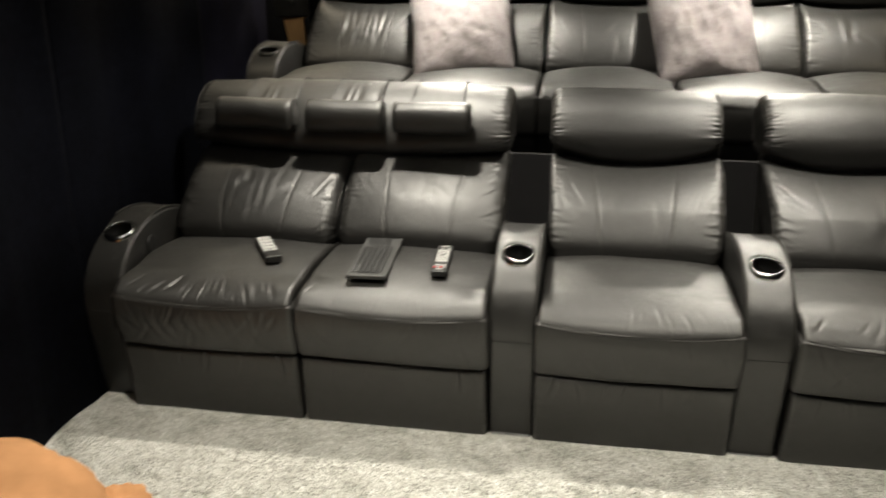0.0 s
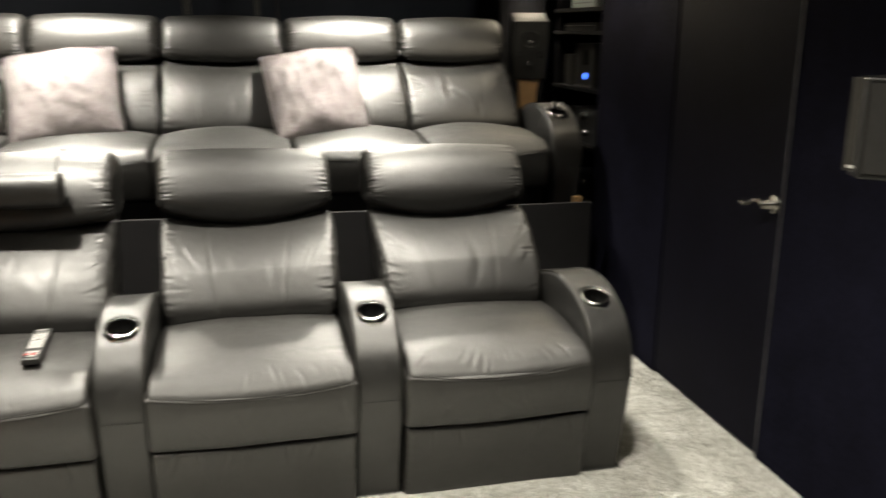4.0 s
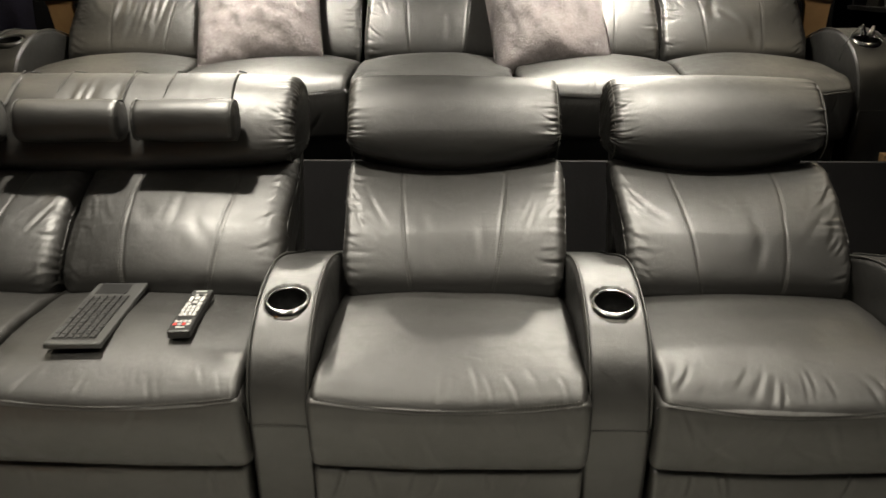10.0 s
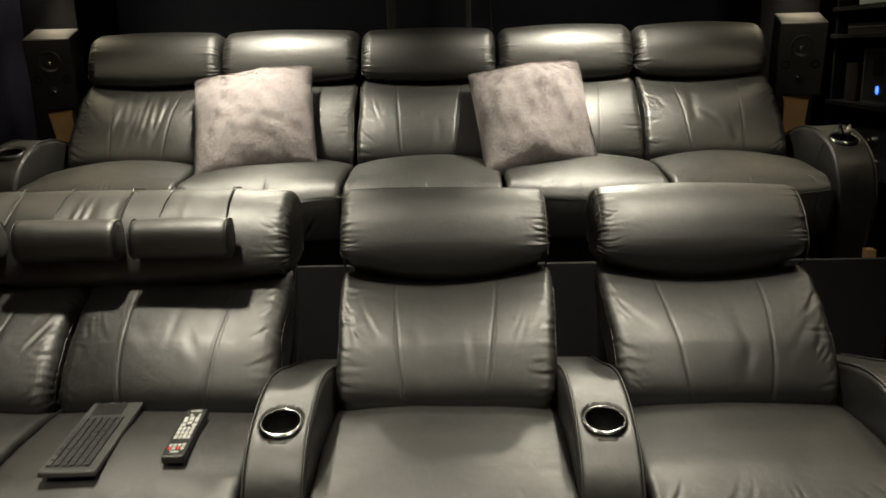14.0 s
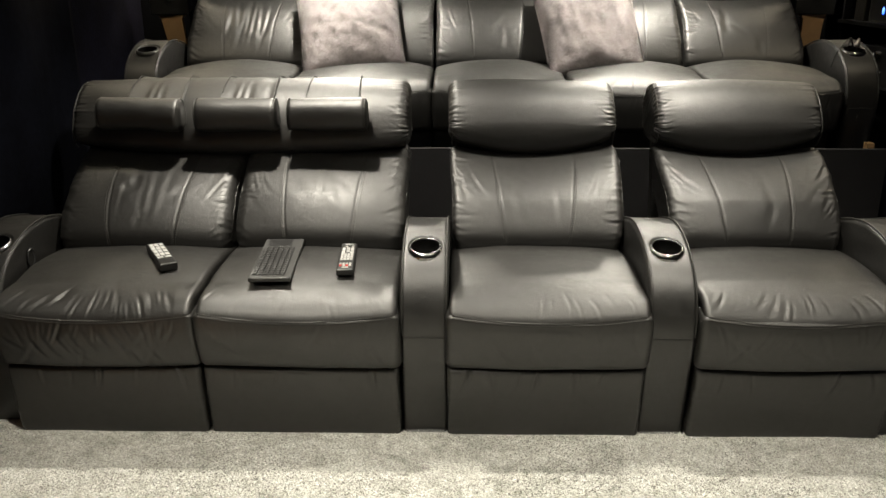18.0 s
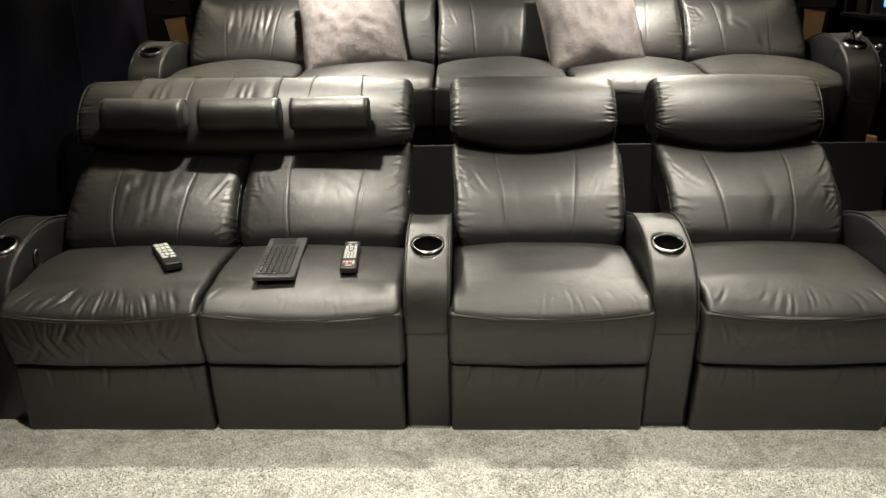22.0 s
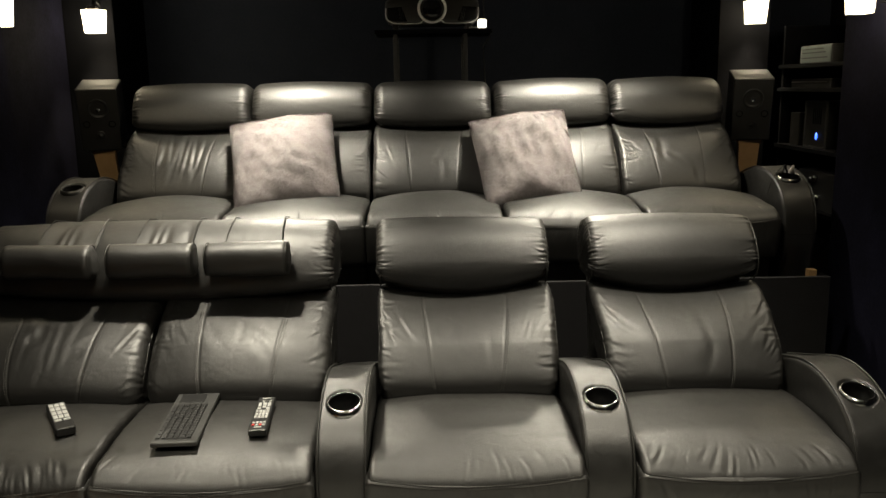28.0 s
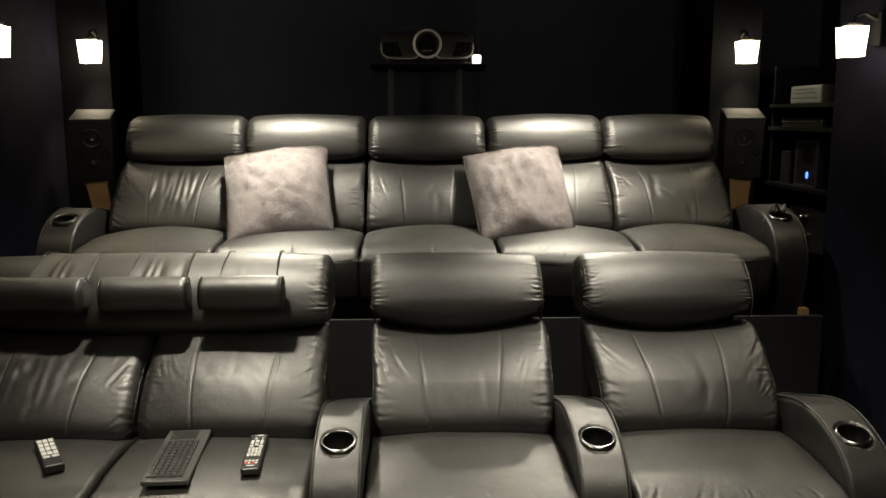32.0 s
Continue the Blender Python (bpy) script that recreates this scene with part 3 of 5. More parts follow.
def head_unit(parent, x, w, seed, outline=HEAD, sag=0.055, amp=1.0, r=0.030):
    f1 = bumpfield(seed + 400, 6, 0.0030, 2)
    g = np.random.RandomState(seed + 11)
    folds = []
    for k in range(int(30 * amp)):
        side = g.choice([-1, 1])
        zz = g.uniform(min(p[1] for p in outline) + 0.03, max(p[1] for p in outline) - 0.03)
        folds.append((side * (w / 2 - g.uniform(0.008, 0.035)), zz, side * g.uniform(-0.5, 0.35), g.uniform(0.012, 0.035), g.uniform(0.0028, 0.005), g.uniform(0.0008, 0.0022)))

    def shape(X, Y, Z, u, s):
        d = f1(X, Z) + 0.010 * (1 - u**2) + gathers(u, s, 50, 0.0058 * amp, 0.052 / w, seed)
        for a, b, c, e, wd, dp in folds:
            d = d + crease(X, Z, a, b, c, e, wd, dp)
        return d

    zlow = min(p[1] for p in outline)

    def slide(X, Y, Z):
        k = np.clip((zlow + 0.13 - Z) / 0.13, 0, 1)
        return np.stack([0 * X, 0 * X, (-0.62 * sag * (1 - (X / (w / 2)) ** 2) + 0.8 * sag * np.abs(X / (w / 2)) ** 2.4 + 0.004) * k], -1)

    hd = pad("headrest", outline, w, r, int(150 * max(1.0, w / 0.8)), 330, LEATHER, parent, lambda X, Y, Z, u, s: (shape(X, Y, Z, u, s), slide(X, Y, Z)), x_mid=x)
    q = closed_spline(outline, 60)
    c = q.mean(0)
    for side in (-1, 1) if r < 0.04 else ():
        ring = [(x + side * (w / 2 - 0.010), *(c + (p - c) * 0.93)) for p in q[2:40]]
        part("side_piping", tube(ring, 0.003, 6), PIPING, hd)
    return hd


def arm_unit(parent, x, seed, cup=True, chrome=CHROME, dy=0.0, dz=0.0):
    f1 = bumpfield(seed + 600, 9, 0.0012)

    def sink(X, Y, Z):
        r = np.hypot(X, (Y - 0.101) / 0.95)
        k = np.clip((0.0535 - r) / 0.005, 0, 1) * (Z > 0.5) * (1.0 if cup else 0.0)
        return np.stack([0 * X, 0 * X, -0.085 * k], -1)

    arm = pad("armrest", ARM, ARM_W, 0.016, 44, 340, ARM_LEATHER, parent, lambda X, Y, Z, u, s: (f1(X, Z + Y), sink(X, Y, Z)), x_mid=x)
    q = closed_spline(ARM, 160)
    run = [p for p in q if p[0] < 0.75 and (p[1] > 0.015) and (p[0] < 0.02 or p[1] > 0.45)]
    run.sort(key=lambda p: math.atan2(p[1] - 0.3, p[0] - 0.35))
    c = np.array([0.35, 0.3])
    for side in (-1, 1):
        pts = [(x + side * (ARM_W / 2 - 0.007), *(np.array(p) + 0.002 * (np.array(p) - c) / np.linalg.norm(np.array(p) - c))) for p in run if p[1] > 0.36]
        part("piping", tube(pts, 0.0030, 6), PIPING, arm)
    part("cross_seam", tube([(x + a, -0.0615, 0.357) for a in np.linspace(-0.068, 0.068, 8)], 0.0013, 5), THREAD, arm)
    if cup:
        tilt = pose(x, 0.099, 0.6020, 14)
        ring = lathe([(0.0445, -0.0035), (0.0448, 0.0), (0.0458, 0.0018), (0.049, 0.0008), (0.055, -0.006), (0.0580, -0.013), (0.0584, -0.036)], 44)
        ch = part("cup_holder", moved(ring, tilt), chrome, arm, "polished chrome cup holder ring" if chrome is CHROME else "black plastic cup holder ring")
        well = lathe([(0.0447, -0.004), (0.0430, -0.015), (0.034, -0.044), (0.0, -0.045)], 32)
        part("cup_liner", moved(well, tilt @ pose(0, 0, 0.002)), DARK_CUP, ch)
    arm.location = (0, dy, dz)
    return arm


def carcass(parent, x0, x1, y1=0.78, z1=0.40):
    part("base_frame", box(x0 + 0.01, x1 - 0.01, 0.02, y1, 0.02, z1, 0.01), BLACK_PLASTIC, parent)
    part("back_panel", moved(box(x0 + 0.02, x1 - 0.02, -0.03, 0.03, -0.22, 0.42, 0.012), pose(0, 0.80, 0.50, -12)), LEATHER, parent)


def recliner_chair(place, x_seed, label, ruck, crumple, right_arm=True, left_arm=False):
    ob = thing("recliner_chair", place, label, "recliner chair", "front row seats")
    carcass(ob, -0.31, 0.31)
    seat_unit(ob, 0, 0.615, x_seed, ruck=ruck, crumple=crumple)
    back_unit(ob, 0, 0.625, x_seed, taper=0.12)
    head_unit(ob, 0, 0.624, x_seed)
    if right_arm:
        arm_unit(ob, 0.38, x_seed)
    if left_arm:
        arm_unit(ob, -0.38, x_seed + 1)
    return ob


recliner_chair((0, 0, 0), 3, "charcoal leather recliner chair with a chrome cup holder, upright", (-0.05, 0.47), 0.5)
recliner_chair((0.768, 0, 0), 8, "charcoal leather recliner chair at the end of the front row", (-0.47, 0.47), 0.75)

love = thing("loveseat", (-1.08, 0, 0), "two-seat charcoal leather reclining loveseat with remotes on it", "loveseat", "front row seats")
carcass(love, -0.62, 0.62)
for sx, sd in ((-0.3125, 21), (0.3125, 33)):
    seat_unit(love, sx, 0.618, sd, crumple=1.6 if sx < 0 else 0.45, drape=8 if sx < 0 else 0)
    back_unit(love, sx, 0.632, sd, LOVE_PAD, crumple=1.2, deep=0.7, slack=1.8 if sx < 0 else 1.3, pleats=4 if sx < 0 else 0, pleat_depth=0.13, puff=1.8)
LHEAD = [(0.72, 0.775), (0.665, 0.81), (0.665, 0.87), (0.70, 0.94), (0.76, 0.995), (0.84, 1.025), (0.92, 1.01), (0.97, 0.95), (0.97, 0.85), (0.92, 0.78), (0.82, 0.76)]
head_unit(love, -0.02, 1.265, 44, LHEAD, sag=0.03)
arm_unit(love, 0.70, 51)
larm = arm_unit(love, -0.705, 52, dy=0.045, dz=-0.012)
recess = lathe([(0.030, 0.0), (0.030, 0.004), (0.025, 0.005), (0.023, -0.004), (0.0, -0.005)], 28)
part("recline_handle", moved(recess, pose(-0.627, 0.165, 0.528, 0, 90, 0) @ Matrix.Diagonal((1.2, 0.85, 1, 1))), BLACK_PLASTIC, larm, "oval black recline handle")

# ---- rear sofa ----
REAR_Y = 1.44
sofa = thing("recliner_sofa", (-0.113, REAR_Y, STEP), "five-seat charcoal leather reclining sofa on the raised platform", "sofa")
REAR_BACK = [(0.42, 0.46), (0.385, 0.50), (0.40, 0.56), (0.47, 0.66), (0.56, 0.75), (0.64, 0.80), (0.72, 0.835), (0.78, 0.83), (0.76, 0.70), (0.68, 0.58), (0.56, 0.46), (0.48, 0.44)]
REAR_HEAD = [(0.69, 0.83), (0.665, 0.86), (0.672, 0.92), (0.70, 0.985), (0.75, 1.035), (0.82, 1.052), (0.89, 1.03), (0.92, 0.95), (0.91, 0.86), (0.86, 0.82), (0.78, 0.81)]
edges = [-1.535, -0.920, -0.288, 0.328, 0.942, 1.538]
carcass(sofa, -1.53, 1.53)
for k in range(5):
    a, b = edges[k], edges[k + 1]
    seat_unit(sofa, (a + b) / 2, b - a - 0.006, 60 + 7 * k, dome=0.036, crumple=0.6, foot_in=0.06)
    back_unit(sofa, (a + b) / 2, b - a - 0.012, 60 + 7 * k, REAR_BACK, crumple=1.3 if k in (0, 4) else 0.7, deep=0.6, taper=0.0, pleats=(7, 0, 0, 0, 0)[k], slack=2.2 if k == 4 else 1.0)
    head_unit(sofa, (a + b) / 2, b - a - 0.010, 60 + 7 * k, REAR_HEAD, sag=0.012, amp=0.85, r=0.050)
for sx, sd in ((-1.622, 91), (1.645, 92)):
    arm_unit(sofa, sx, sd, chrome=BLACK_PLASTIC if sx < 0 else CHROME, dy=0.02)

# ---- door ----
door = tagged(new("door_1"), "black flush door with a lever handle, closed", "door", kind="structure")
door.matrix_basis = pose(RIGHT, DOOR0, 0)
part("door_leaf", box(0.004, 0.044, 0.006, DOOR1 - DOOR0 - 0.006, 0.012, DOOR_H - 0.006, 0.003), DOOR_PAINT, door)
# light reflecting off the door's edge, put in as a pale grey strip
part("edge_strip", box(-0.003, 0.004, -0.004, 0.004, 0.012, DOOR_H - 0.006, 0.001), plain("edge_reflection", (0.05, 0.05, 0.055), 0.5, vary=1.0, scale=22), door, "pale strip standing in for the reflection along the door edge")
handle = part("door_handle", moved(lathe([(0.0, 0.0), (0.031, 0.0), (0.033, 0.004), (0.030, 0.010), (0.016, 0.014), (0.013, 0.05), (0.0, 0.052)], 30), pose(0.003, 0.045, 0.915, 0, -90, 0)), DARK_STEEL, door, "dark polished steel lever handle")
part("lever", tube([(-0.045, 0.045 + a, 0.915 + 0.012 * math.sin(a * 45) - 0.05 * a) for a in np.linspace(0, 0.125, 16)], 0.0065, 10), DARK_STEEL, handle)
frame_ob = structure("door_frame", joined(box(RIGHT + 0.002, RIGHT + 0.10, DOOR0 - 0.0015, DOOR0 + 0.005, 0, DOOR_H), box(RIGHT + 0.002, RIGHT + 0.10, DOOR1 - 0.005, DOOR1 + 0.0015, 0, DOOR_H)), BLACK_PAINT, "black painted door lining", "door frame")

# ---- wall drape ----
drape = thing("wall_drape", (LEFT, 0, 0), "black velvet drape hanging in soft folds along the wall", "curtain")
gd = np.random.RandomState(5)
span = np.linspace(FRONT + 0.05, 1.08, 6)
for y0, y1 in zip(span[:-1], span[1:]):
    ny = 60
    ph = np.cumsum(gd.uniform(0.10, 0.34, ny))
    dv = [(0.018 + 0.011 * math.sin(ph[k]) * (1.0 - 0.15 * iz), y0 + (y1 - y0 - 0.004) * k / (ny - 1), z) for iz, z in enumerate((0.004, 1.2, CEILING - 0.01)) for k in range(ny)]
    df = [(iz * ny + k, iz * ny + k + 1, (iz + 1) * ny + k + 1, (iz + 1) * ny + k) for iz in range(2) for k in range(ny - 1)]
    pnl = part("drape_panel", mesh_of("drape_panel", dv, df), CURTAIN, drape)
    solid = pnl.modifiers.new("thick", "SOLIDIFY")
    solid.thickness = 0.004

# ---- downlights and sconces ----
for px in (-0.90, 0.70):
    gl = thing("gimbal_spotlight", pose(px, 2.58, CEILING - 0.018, -65), "small black gimbal spotlight turned towards the front row, lit", "spotlight", "gimbal spotlights")
    part("housing", lathe([(0.0, 0.050), (0.030, 0.048), (0.036, 0.010), (0.036, -0.006), (0.031, -0.008), (0.031, -0.002)], 28), BLACK_PLASTIC, gl)
    part("lens", lathe([(0.0, -0.003), (0.031, -0.003)], 28), DOWN_GLASS, gl)
for px, py, watts in DOWNLIGHTS:
    dl = thing("downlight", (px, py, CEILING), "recessed round ceiling downlight, lit", "downlight", "ceiling downlights")
    part("trim_ring", lathe([(0.048, 0.0), (0.050, -0.006), (0.062, -0.007), (0.066, -0.001)], 32), BLACK_PLASTIC, dl)
    part("lens", lathe([(0.0, -0.001), (0.049, -0.001)], 32), DOWN_GLASS, dl)


def sconce(x, y, turn):
    ob = thing("wall_sconce", pose(x, y, 1.815 if y > 2 else 1.768, 0, 0, turn), "black wall sconce with a lit tapered frosted glass shade", "wall lamp", "wall sconces")
    g = bmesh.new()
    lo, hi, h, t = 0.043, 0.051, 0.116, 0.003
    ring = lambda s, z: [g.verts.new((a * s, b * s * 0.82, z)) for a, b in ((-1, -1), (1, -1), (1, 1), (-1, 1))]
    a, b = ring(lo, 0), ring(hi, h)
    c, d = ring(hi - t, h), ring(lo - t, t)
    for p, q in ((a, b), (b, c), (c, d)):
        for k in range(4):
            g.faces.new((p[k], p[(k + 1) % 4], q[(k + 1) % 4], q[k]))
    g.faces.new(d)
    g.faces.new(a[::-1])
    shade = part("glass_shade", g, SCONCE, ob, "glowing white frosted glass shade")
    shade.visible_shadow = False
    part("top_cap", box(-0.03, 0.03, -0.03, 0.03, h, h + 0.018, 0.006), BLACK_PLASTIC, ob)
    part("arm", tube([(0, 0, h + 0.012), (0, 0.01, h + 0.045), (0, 0.05, h + 0.055), (0, 0.10, h + 0.03)], 0.008, 8), BLACK_PLASTIC, ob)
    part("back_plate", box(-0.035, 0.035, 0.095, 0.107, 0.04, h + 0.06, 0.006), BLACK_PAINT, ob)
    return ob


for (px, py), turn in zip(SCONCES, (90, -90, 0, 0)):
    sconce(px, py, turn)

# ---- bookshelf speakers on wooden stands ----


def speaker(x, y, z, turn, label):
    ob = thing("bookshelf_speaker", pose(x, y, z, 0, 0, turn) @ pose(0, 0, 0, 12), label, "speaker", "rear speakers")
    w, d, h = 0.197, 0.24, 0.325
    b = box(-w / 2, w / 2, 0, d, 0, h, 0.006)
    body = part("cabinet", b, SPEAKER_BLACK, ob)
    face = pose(0, 0, 0, 90)
    horn = lathe([(0.0, -0.026), (0.012, -0.024), (0.020, -0.016), (0.045, 0.004), (0.050, 0.003), (0.052, -0.002)], 36)
    tw = part("tweeter_horn", moved(horn, pose(0, -0.004, 0.222) @ face), CONE, ob)
    part("dome", moved(lathe([(0.0, 0.014), (0.007, 0.0125), (0.012, 0.008), (0.0145, 0.0), (0.014, -0.006)], 24), pose(0, 0.006, 0.214) @ face), CHROME, tw, "shiny tweeter dome")
    for a in (-0.062, 0.062):
        part("port", moved(lathe([(0.0, -0.012), (0.012, -0.010), (0.014, 0.002), (0.018, 0.001)], 20), pose(a, -0.002, 0.142) @ face), DARK_CUP, ob)
    wf = part("lower_driver", moved(lathe([(0.0, 0.006), (0.010, 0.004), (0.014, -0.004), (0.020, 0.002), (0.024, -0.001)], 28), pose(0, -0.003, 0.082) @ face), CONE, ob)
    part("dust_cap", moved(lathe([(0.0, 0.009), (0.006, 0.007), (0.009, 0.001)], 18), pose(0, -0.003, 0.082) @ face), SPEAKER_BLACK, wf)
    return ob


def stand(x, y, label, lean):
    ob = thing("speaker_stand", (x, y, STEP), label, "speaker stand", "speaker stands")
    part("top_plate", moved(box(-0.062, 0.062, -0.07, 0.10, -0.022, 0.0, 0.002), pose(0, 0.045, 0.7445, 12)), WOOD, ob)
    g = box(-0.055, 0.055, -0.018, 0.018, 0.02, 0.712, 0.002)
    for v in g.verts:
        k = (v.co.z - 0.02) / 0.68
        v.co.x = v.co.x * (0.35 + 0.65 * k) + lean * (1 - k)
    part("post", g, WOOD, ob)
    part("foot_plate", box(-0.11 + lean, 0.11 + lean, -0.12, 0.12, 0.0, 0.02, 0.002), WOOD, ob)
    return ob


speaker(-1.815, 2.165, 1.2065, 12, "black bookshelf speaker on a wooden stand, lit from above")
speaker(1.575, 2.165, 1.2065, -12, "black bookshelf speaker on a wooden stand beside the rack")
stand(-1.82, 2.21, "raw pine speaker stand beside the sofa", 0.10)
stand(1.585, 2.21, "raw pine speaker stand beside the sofa", -0.02)

# ---- projector on its stand ----
pj = thing("projector_stand", (-0.080, 2.45, STEP), "black projector stand with a flat shelf behind the sofa", "projector stand")
SH = 1.335
part("shelf", box(-0.320, 0.320, -0.005, 0.34, SH - 0.022, SH, 0.003), BLACK_PAINT, pj)
for lx in (-0.21, 0.175):
    for ly in (0.05, 0.29):
        part("leg", box(lx - 0.012, lx + 0.012, ly - 0.012, ly + 0.012, 0, SH - 0.022, 0.003), GREY_PLASTIC, pj, "grey metal leg")
for lx in (-0.21, 0.175):
    part("side_rail", box(lx - 0.010, lx + 0.010, 0.062, 0.278, SH - 0.06, SH - 0.0225, 0.002), SPEAKER_BLACK, pj)

prj = thing("projector", (-0.085, 2.455, STEP + SH + 0.028), "dark home cinema projector with a silver lens ring", "projector")


PW, PH = 0.515, 0.155


def shell_point(u, v, off=0.0):
    """A point on the projector's swept front: u across, v up, both -1..1."""
    x = PW / 2 * u * (1 - 0.05 * v**4)
    z = PH / 2 + PH / 2 * v * (1 - 0.18 * abs(u) ** 6)
    y = 0.040 * u**2 + 0.030 * max(v, 0.0) ** 2 + 0.022 * abs(u) ** 10 + 0.018 * abs(v) ** 10
    return (x, y - off, z)


def shell_patch(us, vs, off, slant=0.0):
    """A thin raised piece that follows the front; its inner edge leans by slant."""
    nu, nv = len(us), len(vs)
    at = lambda i, j: us[i] + slant * (vs[j] - vs[0]) * (1 - i / (nu - 1))
    verts = [shell_point(at(i, j), vs[j], o) for o in (off, off - 0.006) for i in range(nu) for j in range(nv)]
    idx = lambda o, i, j: (o * nu + i) * nv + j
    faces = [tuple(idx(o, a, b) for a, b in ((i, j), (i + 1, j), (i + 1, j + 1), (i, j + 1))) for o in (0, 1) for i in range(nu - 1) for j in range(nv - 1)]
    ring = [(i, 0) for i in range(nu)] + [(nu - 1, j) for j in range(1, nv)] + [(i, nv - 1) for i in range(nu - 2, -1, -1)] + [(0, j) for j in range(nv - 2, 0, -1)]
    for (a, b), (c, d) in zip(ring, ring[1:] + ring[:1]):
        faces.append((idx(0, a, b), idx(0, c, d), idx(1, c, d), idx(1, a, b)))
    bm = bmesh.new()
    me = mesh_of("patch", verts, faces)
    bm.from_mesh(me)
    bpy.data.meshes.remove(me)
    return bm


nu, nv = 49, 21
grid = [shell_point(a, b) for a in np.linspace(-1, 1, nu) for b in np.linspace(-1, 1, nv)]
faces = [(i * nv + j, (i + 1) * nv + j, (i + 1) * nv + j + 1, i * nv + j + 1) for i in range(nu - 1) for j in range(nv - 1)]
rim = [i * nv for i in range(nu)] + [(nu - 1) * nv + j for j in range(1, nv)] + [i * nv + nv - 1 for i in range(nu - 2, -1, -1)] + list(range(nv - 2, 0, -1))
back = [len(grid) + k for k in range(len(rim))]
grid += [(grid[k][0] * 0.97, 0.30, PH / 2 + (grid[k][2] - PH / 2) * 0.95) for k in rim]
faces += [(rim[k], rim[(k + 1) % len(rim)], back[(k + 1) % len(rim)], back[k]) for k in range(len(rim))] + [tuple(back)]
g = bmesh.new()
me = mesh_of("shell", grid, faces)
g.from_mesh(me)
bpy.data.meshes.remove(me)
body = part("shell", g, PROJ_BODY, prj)
for side in (-1, 1):
    vent = part("front_vent", shell_patch([side * a for a in np.linspace(0.54, 0.95, 8)], np.linspace(-0.80, 0.20, 6), 0.0015, side * 0.10), DARK_CUP, prj, "black intake grille")
    for k in range(3):
        part("louvre", tube([shell_point(side * (0.60 + 0.035 * k + 0.04 * (b + 0.7)), b, 0.003) for b in np.linspace(-0.7, 0.1, 6)], 0.0012, 5), SPEAKER_BLACK, vent)
    path = [(0.19, -0.72), (0.25, -0.90), (0.34, -0.95), (0.55, -0.95), (0.76, -0.95), (0.88, -0.92), (0.955, -0.80), (0.985, -0.55), (0.99, -0.2), (0.985, 0.2)]
    part("silver_trim_line", tube([shell_point(side * a, b, 0.002) for a, b in path], 0.0034, 8), SILVER, prj, "thin silver trim line")
lr = part("lens_ring", moved(lathe([(0.066, 0.0), (0.068, 0.022), (0.073, 0.026), (0.079, 0.020), (0.080, 0.0)], 56), pose(0, 0.002, 0.082, 90)), SILVER, prj, "silver lens ring")
part("lens", moved(lathe([(0.0, 0.012), (0.03, 0.0105), (0.05, 0.006), (0.066, -0.004)], 44), pose(0, 0.0, 0.082, 90)), LENS_GLASS, lr)
for a in (-0.20, 0.20):
    for b in (0.04, 0.25):
        part("foot", box(a - 0.015, a + 0.015, b - 0.015, b + 0.015, -0.028, 0.004, 0.003), BLACK_PLASTIC, prj)

nl = thing("night_light", (0.186, 2.462, STEP + SH), "small white cube light glowing on the projector shelf", "lamp")
part("cube", box(-0.024, 0.024, -0.015, 0.03, 0.004, 0.052, 0.010, 3), NIGHT, nl)
part("base", box(-0.018, 0.018, -0.01, 0.025, 0, 0.0042, 0.001), BLACK_PLASTIC, nl)
tag = thing("name_plate", (0.128, 2.452, STEP + SH), "tiny pale plate with unreadable writing", "label")
for k, a in enumerate((0.0, 0.010, 0.022, 0.030)):
    part("mark", box(a - 0.014, a - 0.009 + 0.004 * (k % 2), -0.002, 0, 0.004, 0.011 + 0.003 * (k == 1), 0.0), WHITE_LABEL, tag)
cable = part("cable", tube([(0.228, 2.47, STEP + SH), (0.238, 2.448, STEP + SH - 0.01), (0.222, 2.46, STEP + SH - 0.05), (0.200, 2.58, STEP + SH - 0.09), (0.212, 2.60, STEP + 1.0), (0.212, 2.61, STEP + 0.5), (0.21, 2.62, STEP + 0.01)], 0.004, 6), BLACK_PLASTIC, None)
tagged(cable, "thin black cable hanging from the projector shelf", "cable")
drop = part("cable", tube([(0.222, 2.86, CEILING), (0.224, 2.86, 2.2), (0.220, 2.84, 2.0), (0.222, 2.81, STEP + SH - 0.005)], 0.004, 6), BLACK_PLASTIC, None)
tagged(drop, "thin black cable running down from the ceiling", "cable")

# ---- surround speaker on the side wall ----
sw = thing("wall_speaker", (RIGHT, -0.675, 1.126), "dark surround speaker with a grey grille on a wall bracket", "speaker")
prof = [(-0.030, 0.140), (-0.235, 0.060), (-0.255, 0.0), (-0.115, -0.135), (-0.030, -0.110)]
g = bmesh.new()
lo = [g.verts.new((a, b, 0.0)) for a, b in prof]
hi = [g.verts.new((a, b, 0.246)) for a, b in prof]
g.faces.new(lo)
g.faces.new(hi[::-1])
for k in range(5):
    g.faces.new((lo[k], lo[(k + 1) % 5], hi[(k + 1) % 5], hi[k]))
bmesh.ops.bevel(g, geom=g.edges[:], offset=0.006, segments=2, affect="EDGES", profile=0.5)
part("cabinet", g, SPEAKER_BLACK, sw)
face_turn = math.degrees(math.atan2(-0.135, 0.140))
part("front_grille", moved(box(-0.088, 0.088, -0.003, 0.003, 0.014, 0.232, 0.002), pose(-0.185, -0.0675, 0, 0, 0, face_turn)), GRILLE, sw, "grey cloth front grille")
side_turn = math.degrees(math.atan2(0.060, -0.020))
